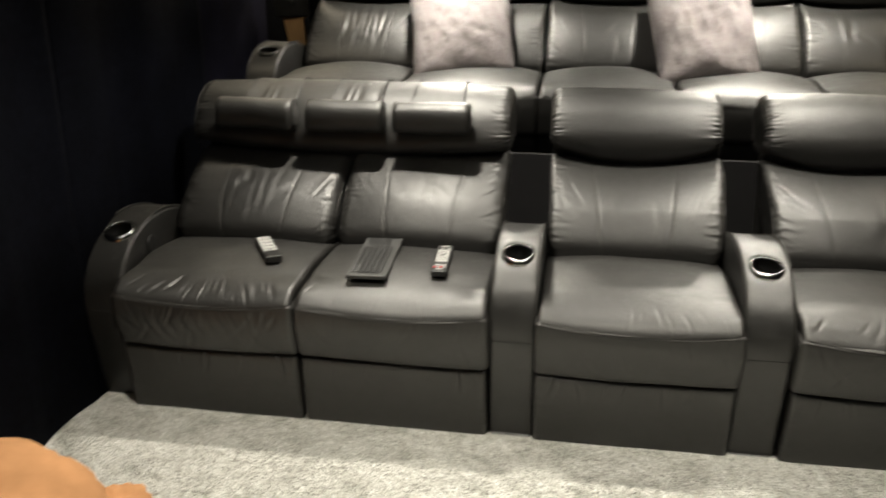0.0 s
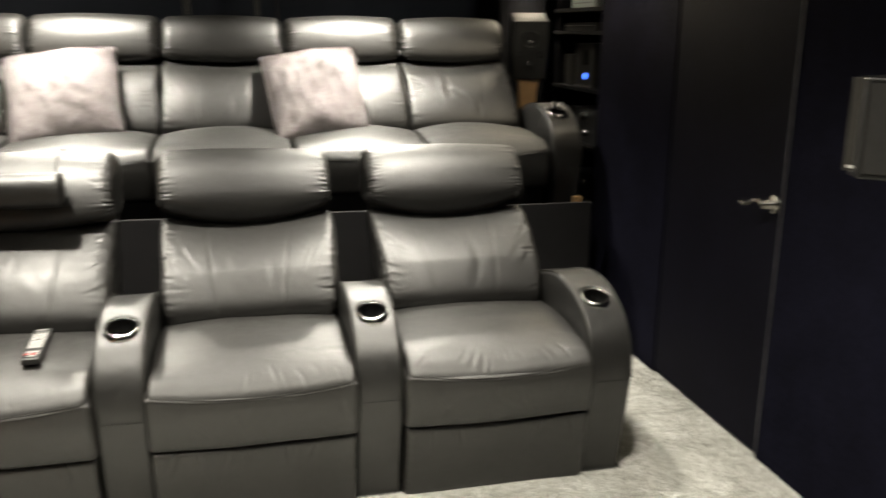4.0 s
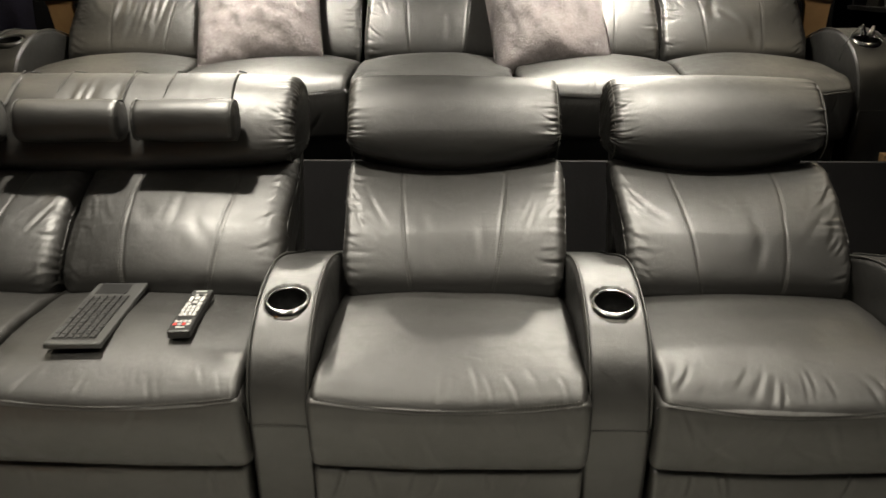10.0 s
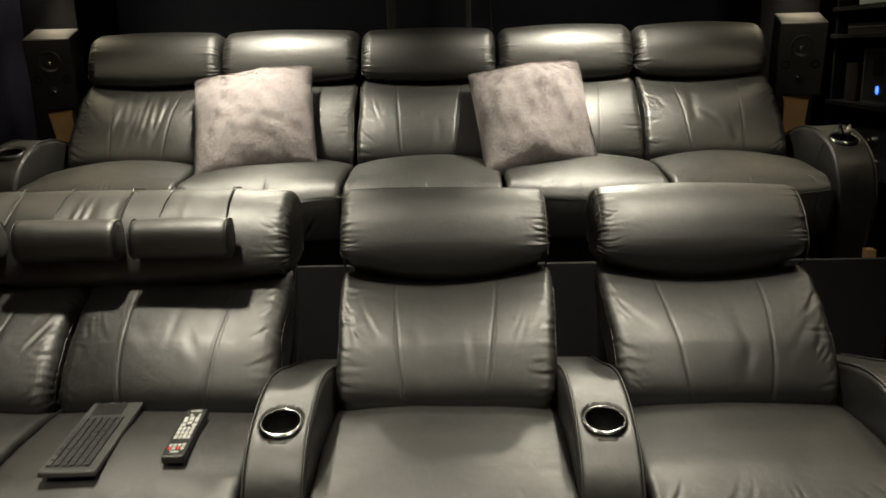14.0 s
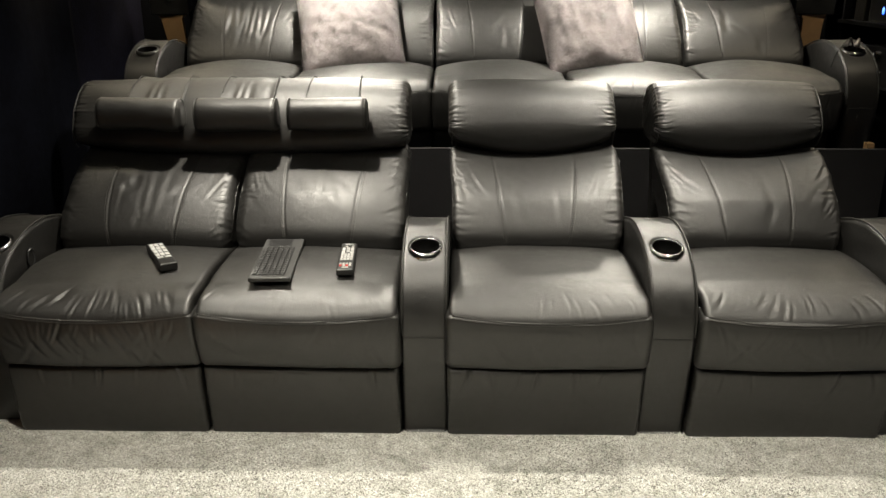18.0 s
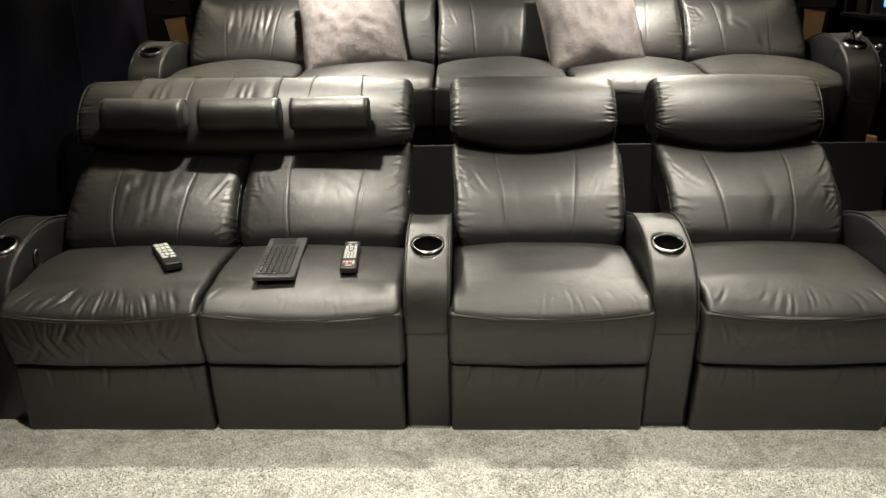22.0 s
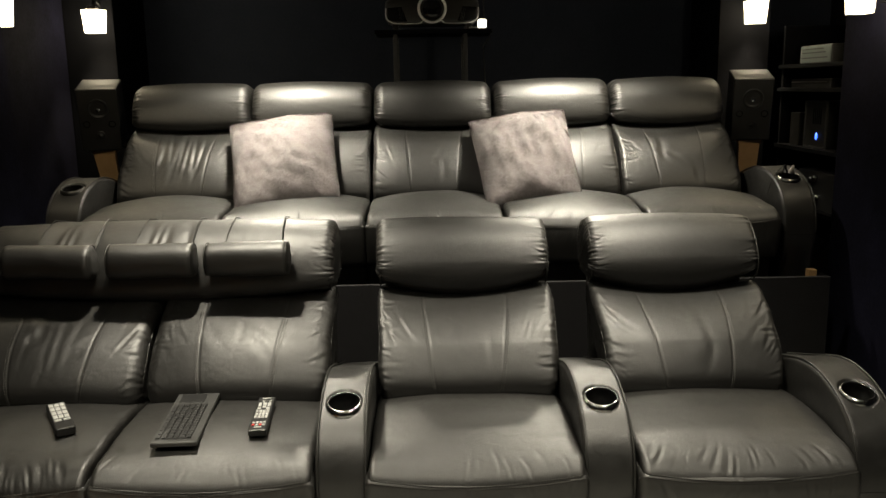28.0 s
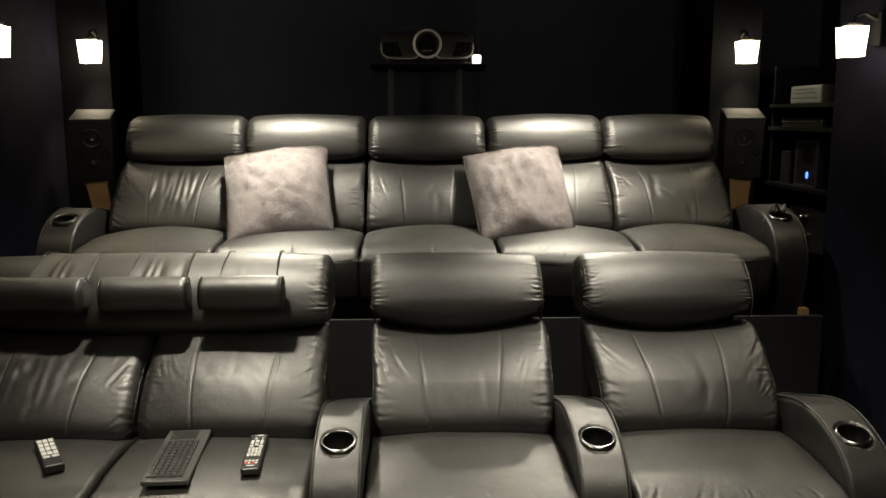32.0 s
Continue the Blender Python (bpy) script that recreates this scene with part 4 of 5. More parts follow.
part("side_grille", moved(box(-0.026, 0.026, -0.003, 0.003, 0.014, 0.244, 0.002), pose(-0.245, 0.030, 0, 0, 0, side_turn)), plain("dark_speaker_grille", (0.03, 0.028, 0.025), 0.85, vary=0.15, scale=400, bump=0.5, spec=0.2), sw, "darker side grille")
part("badge", moved(box(-0.014, 0.014, -0.0045, -0.002, 0.022, 0.029), pose(-0.245, 0.030, 0, 0, 0, side_turn - 180)), WHITE_LABEL, sw, "small pale badge")
br = part("bracket", box(-0.10, -0.002, 0.115, 0.180, 0.09, 0.17, 0.003), BLACK_PAINT, sw, "black mounting bracket")
part("screw", moved(lathe([(0.0, 0.004), (0.004, 0.003), (0.005, 0.0)], 12), pose(-0.101, 0.160, 0.145, 0, -90, 0)), CHROME, br)
part("top_bolt", moved(lathe([(0.0, 0.010), (0.004, 0.009), (0.005, 0.0)], 12), pose(-0.12, -0.02, 0.2455)), CHROME, sw)

# ---- equipment rack in the recess ----
rack = thing("equipment_rack", (RIGHT + 0.06, 1.62, 0), "black equipment shelving in the wall recess", "rack")
for z in (0.55, 0.85, 1.155, 1.455, 1.575):
    part("shelf", box(0, 0.48, 0, 0.75, z, z + 0.02, 0.002), BLACK_PAINT, rack)
for y in (0.0, 0.73):
    part("upright", box(0.02, 0.46, y, y + 0.02, 0, 1.80, 0.002), BLACK_PAINT, rack)
X = RIGHT + 0.075
RX = X + 0.03


def gear(name, y0, y1, z0, z1, depth, mat, label, cat, x=RX):
    ob = thing(name, (x, (y0 + y1) / 2, z0), label, cat, "rack equipment")
    part("case", box(0, depth, -(y1 - y0) / 2, (y1 - y0) / 2, 0, z1 - z0, 0.004), mat, ob)
    return ob


tb = gear("receiver", 1.86, 2.20, 1.595, 1.685, 0.3, GREY_PLASTIC, "pale boxed amplifier with dark front slots on the top shelf", "receiver")
part("front_panel", box(-0.004, -0.0005, -0.165, 0.165, 0.005, 0.085, 0.001), PALE_PANEL, tb, "pale front panel")
for k, z in enumerate((0.025, 0.050, 0.068)):
    part("slot", box(-0.007, -0.0042, -0.13 + 0.02 * k, 0.14, z, z + 0.005), BLACK_PLASTIC, tb)
dv2 = gear("disc_player", 1.85, 2.30, 1.475, 1.52, 0.28, BLACK_PLASTIC, "slim black disc player with a bright top edge", "player")
part("front_strip", box(-0.004, -0.0005, -0.19, 0.19, 0.026, 0.031, 0.001), STEEL, dv2, "thin steel strip")
part("lamp", box(-0.004, -0.0005, 0.195, 0.21, 0.026, 0.031), WHITE_LABEL, dv2)
pc = gear("media_computer", 1.86, 2.10, 1.175, 1.41, 0.33, BLACK_PLASTIC, "black computer case with a blue power light", "computer")
pf = part("front_bezel", joined(box(-0.006, -0.0005, -0.117, 0.117, 0.003, 0.009), box(-0.006, -0.0005, -0.117, 0.117, 0.226, 0.232), box(-0.006, -0.0005, -0.117, -0.112, 0.009, 0.226), box(-0.006, -0.0005, 0.112, 0.117, 0.009, 0.226)), GREY_PLASTIC, pc, "grey bezel edge")
part("power_light", moved(lathe([(0.0, 0.004), (0.012, 0.003), (0.014, 0.0)], 18), pose(-0.001, -0.018, 0.060, 0, -90, 0) @ Matrix.Diagonal((1.3, 0.8, 1, 1))), BLUE_LED, pc, "glowing blue power light")
for k in range(5):
    part("vent_slot", box(-0.003, -0.0005, -0.06 + 0.02 * k, -0.052 + 0.02 * k, 0.12, 0.2), DARK_CUP, pc)
sp2 = gear("network_box", 2.17, 2.28, 1.175, 1.345, 0.2, SPEAKER_BLACK, "small black upright box with indicator lights", "network box")
for k in range(5):
    part("indicator", box(-0.003, -0.0005, 0.012 - 0.004 * (k % 2), 0.022, 0.045 + 0.022 * k, 0.052 + 0.022 * k), GREY_PLASTIC, sp2)
lowgear = gear("amplifier", 1.72, 2.14, 0.87, 1.06, 0.34, BLACK_PLASTIC, "black amplifier with chrome knobs on a low shelf", "amplifier")
for k, (a, z) in enumerate(((0.0, 0.155), (0.035, 0.145), (-0.02, 0.06))):
    part("knob", moved(lathe([(0.0, 0.022), (0.016, 0.021), (0.018, 0.0)], 24), pose(0, a, z, 0, -90, 0)), CHROME, lowgear, "chrome knob")
lg2 = gear("power_conditioner", 1.72, 2.14, 0.57, 0.70, 0.34, BLACK_PLASTIC, "black rack unit with chrome knobs", "amplifier")
for a in (0.0, 0.04):
    part("knob", moved(lathe([(0.0, 0.020), (0.014, 0.019), (0.016, 0.0)], 24), pose(0, a, 0.08, 0, -90, 0)), CHROME, lg2, "chrome knob")

# ---- wooden block on the riser end ----
blk = part("wood_block", box(1.545, 1.579, STEP_Y + 0.095, STEP_Y + 0.135, STEP, 0.694, 0.003), WOOD, None)
tagged(blk, "raw timber post showing behind the riser panel", "timber post")

# ---- earphones in the rear cup holder ----
phone = thing("earphones", (1.53, 1.57, 1.088), "silver earphones with a thin cord in the cup holder", "earphones")
part("bud", moved(lathe([(0.0, 0.0), (0.010, 0.004), (0.014, 0.016), (0.009, 0.030), (0.006, 0.05), (0.0, 0.052)], 18), pose(-0.012, -0.01, 0.0, 12, -14, 0)), CHROME, phone)
part("bud", moved(lathe([(0.0, 0.0), (0.010, 0.004), (0.014, 0.014), (0.008, 0.026), (0.005, 0.042), (0.0, 0.044)], 18), pose(0.020, 0.008, 0.0, -8, 16, 0)), STEEL, phone)
part("cord", tube([(-0.014, -0.012, 0.040), (-0.035, -0.022, 0.040), (-0.065, -0.030, 0.012), (-0.088, -0.032, -0.03), (-0.100, -0.034, -0.085)], 0.0022, 6), GREY_PLASTIC, phone, "thin grey cord hanging over the armrest")


# ---- things lying on the loveseat ----
def verts_world(ob):
    co = np.empty(len(ob.data.vertices) * 3)
    ob.data.vertices.foreach_get("co", co)
    return co.reshape(-1, 3) + np.array(ob.parent.matrix_basis.translation)


SEAT_POINTS = np.vstack([verts_world(o) for o in love.children if o.name.startswith("seat_cushion")])


def top_at(x, y, points):
    d = (points[:, 0] - x) ** 2 + (points[:, 1] - y) ** 2
    near = points[d < 0.02**2]
    return float(near[:, 2].max()) if len(near) else 0.5


def lying(x, y, turn, half, points):
    """A pose lying on the cushion under a long thing of that half length."""
    c, s = math.cos(radians(turn)), math.sin(radians(turn))
    a = top_at(x - s * half, y + c * half, points)
    b = top_at(x + s * half, y - c * half, points)
    mid = max(top_at(x, y, points), (a + b) / 2)
    return pose(x, y, mid - 0.002, math.degrees(math.atan2(a - b, 2 * half)), 0, turn)


kb = thing("keyboard", lying(-0.871, 0.186, 3.0, 0.17, SEAT_POINTS), "slim dark wireless keyboard with a touchpad, lying on the seat", "keyboard")
case = box(-0.066, 0.066, -0.178, 0.178, 0.001, 0.015, 0.003)
part("case", case, GREY_PLASTIC, kb)
part("front_roll", tube([(a, -0.174, 0.0108) for a in np.linspace(-0.064, 0.064, 8)], 0.0052, 12), GREY_PLASTIC, kb, "lighter rounded end bar")
part("touchpad", box(-0.050, 0.030, 0.105, 0.168, 0.0152, 0.0162, 0.0006), BLACK_PLASTIC, kb, "dark smooth touchpad")
part("key_bed", box(-0.058, 0.046, -0.158, 0.092, 0.0151, 0.0158, 0.0004), BLACK_PLASTIC, kb)
kmesh = {}
rows_x = np.linspace(-0.050, 0.038, 6)
for i, kx in enumerate(rows_x):
    n = (14, 13, 13, 12, 12, 9)[5 - i]
    pitch = 0.240 / n
    for j in range(n):
        size = (0.0128, pitch - 0.003)
        key = size if size in kmesh else None
        if key is None:
            b = box(-size[0] / 2, size[0] / 2, -size[1] / 2, size[1] / 2, 0, 0.003, 0.0008, 1)
            me = bpy.data.meshes.new("key")
            bmesh.ops.recalc_face_normals(b, faces=b.faces[:])
            b.to_mesh(me)
            b.free()
            me.materials.append(KEY_PLASTIC)
            kmesh[size] = me
        k = new("key", kmesh[size])
        k.parent = kb
        k.location = (kx, -0.153 + pitch * (j + 0.5), 0.0158)


def remote(place, w, l, t, label, rows):
    ob = thing("remote_control", place, label, "remote control", "remotes")
    b = box(-w / 2, w / 2, -l / 2, l / 2, 0.0, t, 0.005, 3)
    part("body", b, BLACK_PLASTIC, ob)
    for (x0, x1, y0, y1, mat) in rows:
        part("button", box(x0 * w / 2, x1 * w / 2, y0 * l / 2, y1 * l / 2, t - 0.001, t + 0.0025, 0.001, 1), mat, ob)
    return ob


ra = []
for r in range(4):
    y1 = 0.86 - r * 0.30
    for c in range(3):
        x0 = -0.82 + c * 0.57
        ra.append((x0, x0 + 0.48, y1 - 0.24, y1 - 0.01 * c, WHITE_KEY))
ra += [(-0.8, -0.1, -0.46, -0.36, WHITE_KEY), (0.1, 0.8, -0.46, -0.36, WHITE_KEY)]
remote(lying(-1.262, 0.200, 31, 0.095, SEAT_POINTS), 0.056, 0.215, 0.026, "chunky black remote control with large white buttons", ra)
rb = [(-0.5, 0.55, 0.86, 0.89, WHITE_LABEL)]
for c in range(4):
    rb.append((-0.74 + c * 0.38, -0.46 + c * 0.38, 0.66, 0.73, WHITE_KEY if c % 2 else GREY_PLASTIC))
rb += [(-0.70, -0.35, 0.36, 0.60, WHITE_KEY), (0.35, 0.70, 0.36, 0.60, WHITE_KEY), (-0.22, 0.22, 0.46, 0.60, WHITE_KEY), (-0.22, 0.22, 0.28, 0.40, WHITE_KEY), (-0.75, -0.3, 0.20, 0.30, WHITE_KEY), (0.3, 0.75, 0.18, 0.30, WHITE_KEY)]
for r in range(3):
    for c in range(4):
        rb.append((-0.76 + c * 0.39, -0.44 + c * 0.39, 0.02 - r * 0.17, 0.15 - r * 0.17, WHITE_KEY))
for r in range(2):
    for c in range(4):
        rb.append((-0.74 + c * 0.38, -0.44 + c * 0.38, -0.62 - r * 0.13, -0.54 - r * 0.13, RED_KEY if c in (0, 2) and r == 1 else WHITE_KEY))
rb += [(-0.4, 0.4, -0.86, -0.83, WHITE_LABEL)]
remote(lying(-0.642, 0.190, 3.5, 0.11, SEAT_POINTS), 0.054, 0.250, 0.021, "long black television remote with white buttons and a red one", rb)

# ---- strap-on neck pillows over the loveseat headrest ----
PIL = [(-0.048, -0.050), (-0.062, -0.015), (-0.056, 0.030), (-0.022, 0.056), (0.018, 0.050), (0.036, 0.012), (0.030, -0.036), (-0.005, -0.062)]
for k, (x0, x1) in enumerate(((-1.594, -1.284), (-1.238, -0.933), (-0.902, -0.607))):
    ob = thing("neck_pillow", ((x0 + x1) / 2, 0.630, 0.935), "charcoal leather neck pillow strapped over the loveseat headrest", "pillow", "neck pillows")
    w = x1 - x0
    f1 = bumpfield(700 + k, 14, 0.0022)
    pl = pad("pillow", PIL, w, 0.022, 36, 60, LEATHER, ob, lambda X, Y, Z, u, s: f1(X, Z) + gathers(u, s, 22, 0.002, 0.06, k))
    q = closed_spline(PIL, 50)
    for side in (-1, 1):
        part("piping", tube([(side * (w / 2 - 0.008), *(p * 0.93)) for p in q] + [(side * (w / 2 - 0.008), *(q[0] * 0.93))], 0.0026, 6), PIPING, pl)
    # strap lying back over the headrest
    path = [(0.018, 0.044), (0.046, 0.028), (0.070, 0.029), (0.124, 0.074), (0.207, 0.104), (0.296, 0.088), (0.354, 0.024), (0.364, -0.080)]
    n, m = len(path), 27
    wob = bumpfield(740 + k, 30, 0.004)
    xs = np.linspace(-w / 2, w / 2, m)
    run = lambda i: min(i, 4) / 4
    width = lambda i: (0.73, 0.72, 0.77)[k] * (1 - run(i)) + 0.65 * run(i)
    shift = lambda i: w * ((0.05, 0.03, 0.01)[k] * (1 - run(i)) + (0.11, 0.08, 0.03)[k] * run(i))
    wr = np.array([[0.0042 * math.sin(a * 92 + 2.2 * math.sin(a * 31 + k) + 2 * k) * math.exp(-(((i - 2.0) / 0.9) ** 2)) * (0.1 if k == 2 else 1.0) for a in xs] for i in range(n)])
    v = [(a * width(i) + shift(i), y, z + 0.004 + wr[i][j] + float(wob(a, y)) * 0.3) for i, (y, z) in enumerate(path) for j, a in enumerate(xs)]
    f = [(i * m + j, i * m + j + 1, (i + 1) * m + j + 1, (i + 1) * m + j) for i in range(n - 1) for j in range(m - 1)]
    st = part("strap", mesh_of("strap", v, f), LEATHER, ob, "flat leather strap with stitched edges")
    so = st.modifiers.new("thick", "SOLIDIFY")
    so.thickness, so.offset = 0.010, -1
    sub = st.modifiers.new("smooth", "SUBSURF")
    sub.levels = sub.render_levels = 2
    for side in (-1, 1):
        part("edge_seam", tube([(side * (w / 2 - 0.006) * width(i + 1) + shift(i + 1), y, z + 0.006) for i, (y, z) in enumerate(path[1:6])], 0.002, 5), PIPING, st)


# ---- fur cushions ----
def fur_material(name, dark, pale):
    m, nt, b = nodes_of(name)
    tc = nt.nodes.new("ShaderNodeTexCoord")
    n1 = add(nt, "ShaderNodeTexNoise", Scale=9.0, Detail=5.0, Roughness=0.65)
    n2 = add(nt, "ShaderNodeTexNoise", Scale=70.0, Detail=4.0, Roughness=0.7)
    n1.inputs["Distortion"].default_value = 0.8
    for n in (n1, n2):
        nt.links.new(tc.outputs["Object"], n.inputs["Vector"])
    mixed = nt.nodes.new("ShaderNodeMath")
    mixed.operation = "MULTIPLY_ADD"
    mixed.inputs[1].default_value = 0.72
    nt.links.new(n2.outputs["Fac"], mixed.inputs[0])
    sc = nt.nodes.new("ShaderNodeMath")
    sc.operation = "MULTIPLY"
    sc.inputs[1].default_value = 0.28
    nt.links.new(n1.outputs["Fac"], sc.inputs[0])
    nt.links.new(sc.outputs[0], mixed.inputs[2])
    nt.links.new(ramp(nt, mixed.outputs[0], [(0.36, dark), (0.58, pale)]), b.inputs["Base Color"])
    b.inputs["Roughness"].default_value = 0.9
    b.inputs["Specular IOR Level"].default_value = 0.15
    b.inputs["Sheen Weight"].default_value = 0.4
    bp = add(nt, "ShaderNodeBump", Strength=0.4, Distance=0.006)
    nt.links.new(n2.outputs["Fac"], bp.inputs["Height"])
    nt.links.new(bp.outputs["Normal"], b.inputs["Normal"])
    return m


FUR = fur_material("grey_fur", (0.262, 0.234, 0.238), (0.335, 0.302, 0.306))


def fur_cushion(corners, thick, seed, label):
    """A square cushion between four corners (bottom left, bottom right, top right, top left), with a short pile."""
    bl, br, tr, tl = (np.array(c, float) for c in corners)
    mid = (bl + br + tr + tl) / 4
    ob = thing("fur_cushion", tuple(mid), label, "cushion", "fur cushions")
    out = np.cross((br + tr) / 2 - (bl + tl) / 2, (tl + tr) / 2 - (bl + br) / 2)
    out /= np.linalg.norm(out)
    n = 57
    a = np.linspace(-1, 1, n)
    A, B = np.meshgrid(a, a, indexing="ij")
    A, B = np.sin(A * math.pi / 2 * 0.97) / math.sin(math.pi / 2 * 0.97), np.sin(B * math.pi / 2 * 0.97) / math.sin(math.pi / 2 * 0.97)
    # sides draw in a little between the corners
    U = A * (1 - 0.035 * (1 - B**2) * np.abs(A)) * (1 - 0.02 * A**4 * B**6)
    W = B * (1 - 0.035 * (1 - A**2) * np.abs(B)) * (1 - 0.02 * A**6 * B**4)
    P = ((1 - U)[..., None] * (1 - W)[..., None] * bl + (1 + U)[..., None] * (1 - W)[..., None] * br + (1 + U)[..., None] * (1 + W)[..., None] * tr + (1 - U)[..., None] * (1 + W)[..., None] * tl) / 4 - mid
    puff = np.sqrt(np.clip((1 - A**2), 0, 1) ** 0.75 * np.clip((1 - B**2), 0, 1) ** 0.75)
    lump = bumpfield(seed, 4.0, 0.013, 1)(A * 1.3, B * 1.3) + bumpfield(seed + 1, 17, 0.0044, 2)(A, B)
    rnd = np.random.RandomState(seed)
    front = P + out * ((thick * 0.55 * puff + lump * puff)[..., None])
    back = P - out * ((thick * 0.42 * puff)[..., None])
    verts = np.vstack([front.reshape(-1, 3), back.reshape(-1, 3)])
    faces = []
    for i in range(n - 1):
        for j in range(n - 1):
            q = (i * n + j, (i + 1) * n + j, (i + 1) * n + j + 1, i * n + j + 1)
            faces.append(q)
            faces.append(tuple(k + n * n for k in q[::-1]))
    me = mesh_of("cover", verts, faces)
    bm = bmesh.new()
    bm.from_mesh(me)
    bpy.data.meshes.remove(me)
    bmesh.ops.remove_doubles(bm, verts=bm.verts[:], dist=1e-5)
    part("cover", bm, FUR, ob)
    # pile: short leaning tufts
    du = np.gradient(front, axis=0)
    dw = np.gradient(front, axis=1)
    N = np.cross(du, dw)
    N /= np.linalg.norm(N, axis=-1)[..., None] + 1e-12
    if (N * out).sum(-1).mean() < 0:
        N = -N
    count = 45000
    swirl = bumpfield(seed + 3, 5, 0.8)
    i, j = rnd.randint(0, n - 1, count), rnd.randint(0, n - 1, count)
    p, q = rnd.rand(count, 1), rnd.rand(count, 1)
    base = front[i, j] * (1 - p) * (1 - q) + front[i + 1, j] * p * (1 - q) + front[i, j + 1] * (1 - p) * q + front[i + 1, j + 1] * p * q
    nn = N[i, j]
    e1 = du[i, j] / (np.linalg.norm(du[i, j], axis=1)[:, None] + 1e-9)
    e2 = np.cross(nn, e1)
    ang = (swirl(A[i, j], B[i, j]) + rnd.normal(0, 0.5, count) - 1.4)[:, None]
    lean, side = np.cos(ang) * e1 + np.sin(ang) * e2, np.cos(ang) * e2 - np.sin(ang) * e1
    h, wd = rnd.uniform(0.004, 0.010, (count, 1)), rnd.uniform(0.0008, 0.0017, (count, 1))
    tv = np.empty((count * 3, 3))
    tv[0::3], tv[1::3], tv[2::3] = base - nn * 0.001 - side * wd, base - nn * 0.001 + side * wd, base + nn * h * rnd.uniform(0.3, 0.7, (count, 1)) + lean * h
    pile = part("fur", mesh_of("fur", tv, np.arange(count * 3).reshape(-1, 3), False), FUR, ob)
    tagged(pile, kind="stuff")
    return ob


fur_cushion(((-1.012, 1.555, 0.956), (-0.530, 1.655, 0.994), (-0.600, 2.050, 1.380), (-1.112, 2.000, 1.328)), 0.19, 31, "square grey faux-fur cushion leaning on the sofa back")
fur_cushion(((0.145, 1.555, 0.950), (0.600, 1.620, 0.992), (0.568, 2.025, 1.380), (0.082, 2.035, 1.328)), 0.19, 47, "square mauve-grey faux-fur cushion leaning on the sofa back")

# ---- tan floor cushion near the wall ----
bag = thing("floor_cushion", (-1.545, -1.10, 0), "tan suede floor cushion, creased and slumped by the wall", "floor cushion")


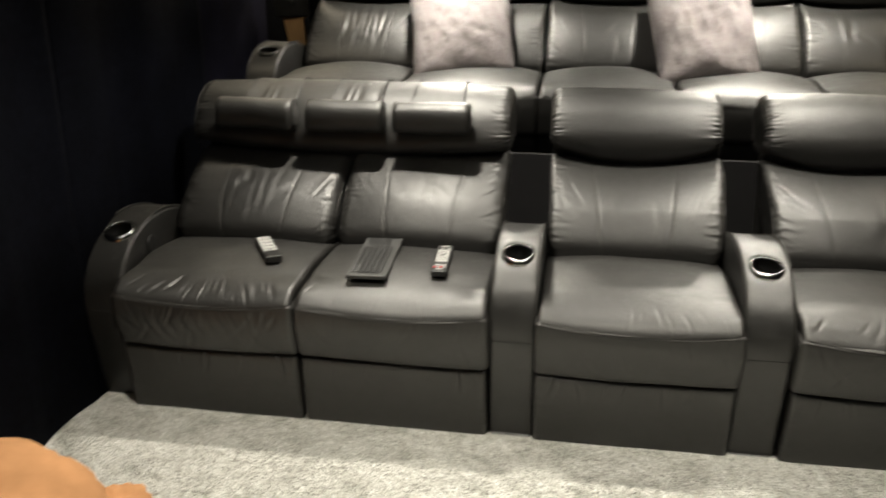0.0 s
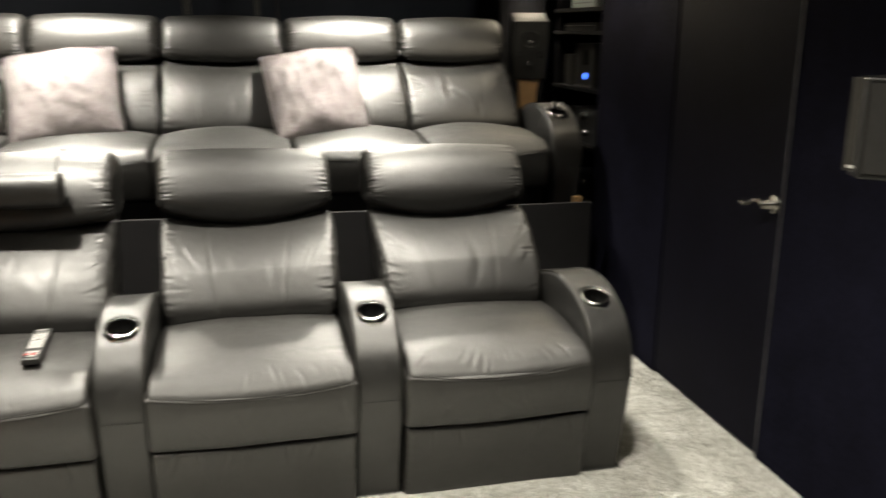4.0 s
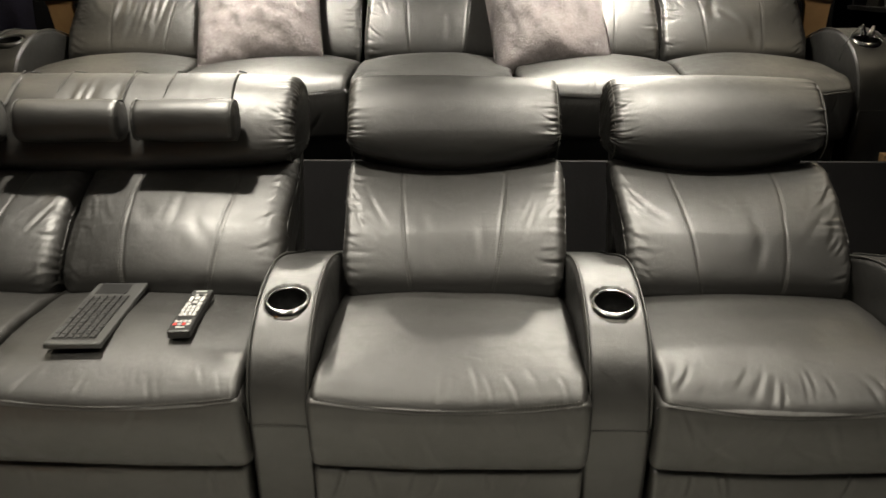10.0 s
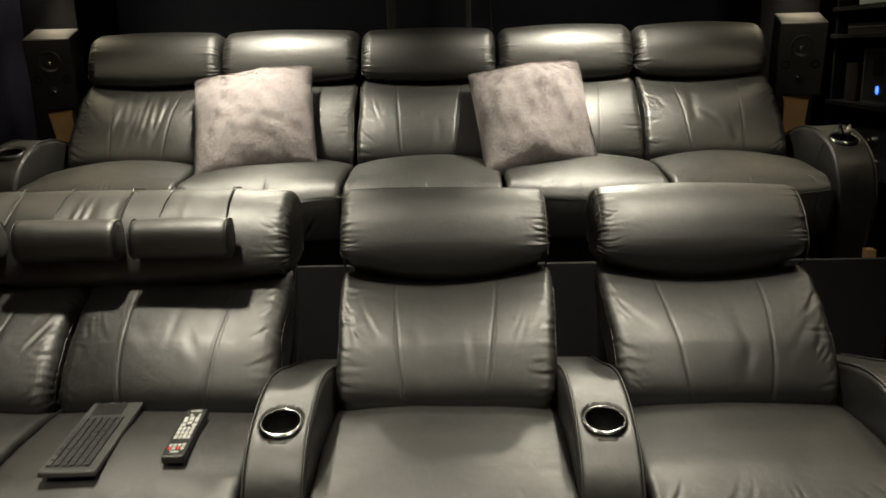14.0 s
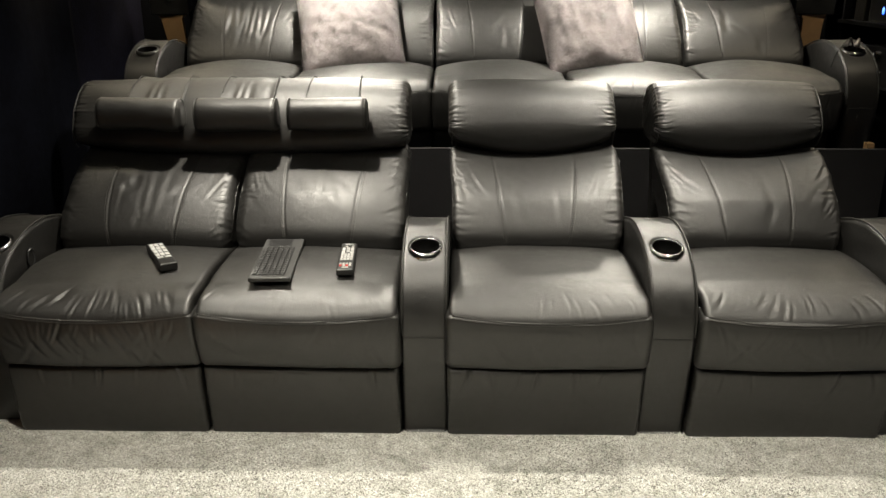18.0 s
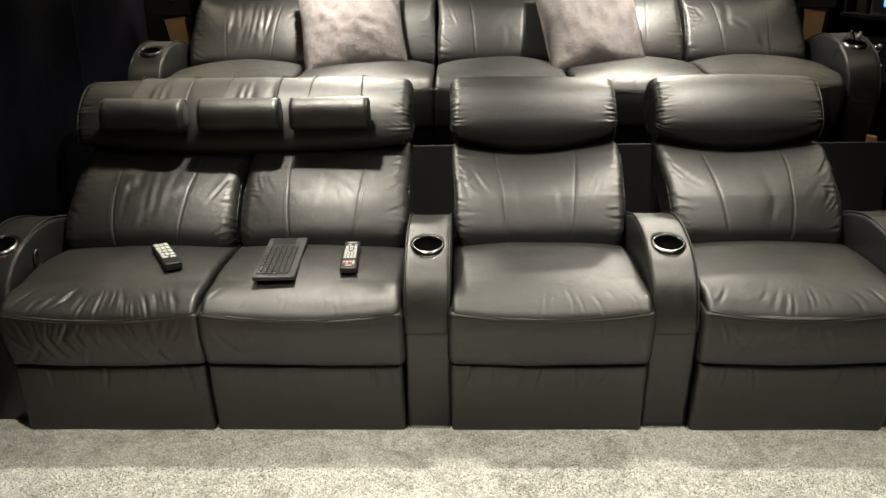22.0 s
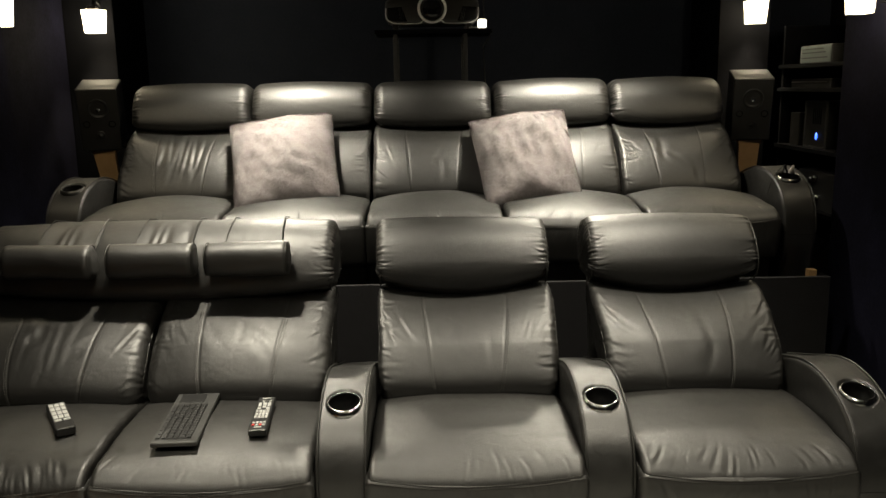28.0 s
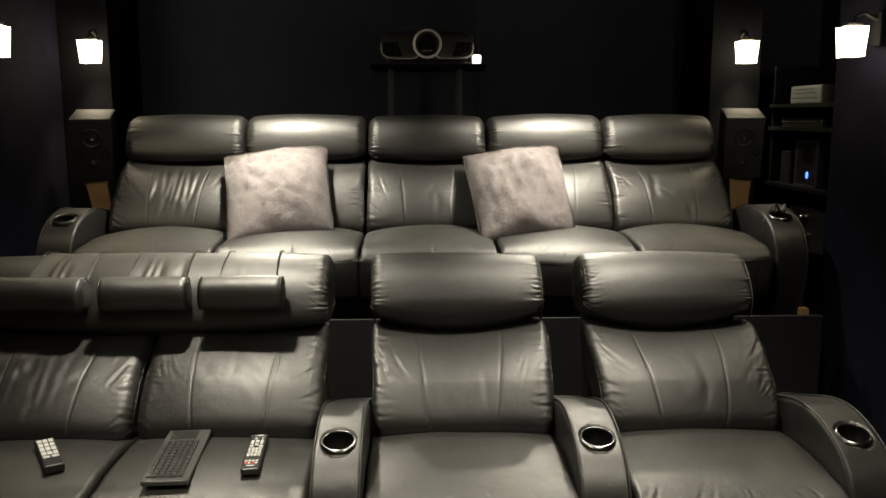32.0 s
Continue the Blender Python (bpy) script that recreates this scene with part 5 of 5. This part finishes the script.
def blob(name, c, r, seed, flat, parent, label=""):
    f = bumpfield(seed, 5, 0.03)
    v, faces = [], []
    nu, nv = 48, 28
    for i in range(nv + 1):
        th = math.pi * i / nv
        for j in range(nu):
            phi = 2 * math.pi * j / nu
            d = np.array([math.sin(th) * math.cos(phi), math.sin(th) * math.sin(phi), math.cos(th)])
            p = np.sign(d) * np.abs(d) ** 0.75
            q = np.array(c) + np.array(r) * p * (1 + float(f(d[0] + d[2], d[1])) * 1.2)
            q = q + 0.004 * math.sin(40 * (d[1] + 0.4 * d[0])) * max(0.0, d[2])
            for f0, f1 in ((-0.55, 0.5), (-0.1, -0.3), (0.3, 0.8), (0.75, 0.2)):
                q = q - np.array(r) * d * 0.055 * math.exp(-(((d[1] + f1 * d[0] - f0) / 0.045) ** 2)) * max(0.0, d[2] + 0.3)
            q[2] = max(q[2], flat)
            v.append(q)
    for i in range(nv):
        for j in range(nu):
            a, b = i * nu + j, i * nu + (j + 1) % nu
            faces.append((a, b, b + nu, a + nu))
    me = mesh_of(name, v, faces)
    bm = bmesh.new()
    bm.from_mesh(me)
    bpy.data.meshes.remove(me)
    bmesh.ops.remove_doubles(bm, verts=bm.verts[:], dist=1e-5)
    return part(name, bm, ORANGE, parent, label)


blob("bag", (0, 0, 0.20), (0.33, 0.30, 0.23), 71, 0.0, bag)
blob("side_roll", (0.285, 0.222, 0.124), (0.088, 0.10, 0.134), 77, 0.0, bag, "smaller rolled end of the cushion")

# ---- carpet pile near the seats ----
gp = np.random.RandomState(12)


def pile(n, x0, x1, y0, y1):
    """Short leaning tufts over a stretch of floor."""
    p = np.stack([gp.uniform(x0, x1, n), gp.uniform(y0, y1, n), np.zeros(n)], 1)
    sweep = bumpfield(90, 7, 2.2)(p[:, 0], p[:, 1]) + gp.normal(0, 0.9, n)
    a = gp.uniform(0, 2 * math.pi, n)
    w = gp.uniform(0.0014, 0.0028, n)[:, None]
    h = gp.uniform(0.002, 0.0055, n)
    side = np.stack([np.cos(a), np.sin(a), 0 * a], 1) * w
    tip = p + np.stack([np.cos(sweep) * h * 0.6, np.sin(sweep) * h * 0.6, h], 1)
    v = np.empty((n * 3, 3))
    v[0::3], v[1::3], v[2::3] = p - side, p + side, tip
    return v, np.arange(n * 3).reshape(-1, 3)


va, fa = pile(110000, LEFT + 0.03, RIGHT, -0.75, 0.0)
vb, fb = pile(22000, 1.24, RIGHT, 0.0, 0.8)
vc, fc = pile(26000, 0.55, RIGHT, -1.0, -0.75)
allv, allf = np.vstack([va, vb, vc]), np.vstack([fa, fb + len(va), fc + len(va) + len(vb)])
floor_ob = bpy.data.objects["floor"]
me = bpy.data.meshes.new("carpet_pile")
me.vertices.add(len(allv))
me.vertices.foreach_set("co", allv.ravel())
me.loops.add(len(allf) * 3)
me.loops.foreach_set("vertex_index", allf.ravel().astype(np.int32))
me.polygons.add(len(allf))
me.polygons.foreach_set("loop_start", np.arange(0, len(allf) * 3, 3, dtype=np.int32))
me.update(calc_edges=True)
tagged(part("carpet_pile", me, CARPET, floor_ob), kind="stuff")
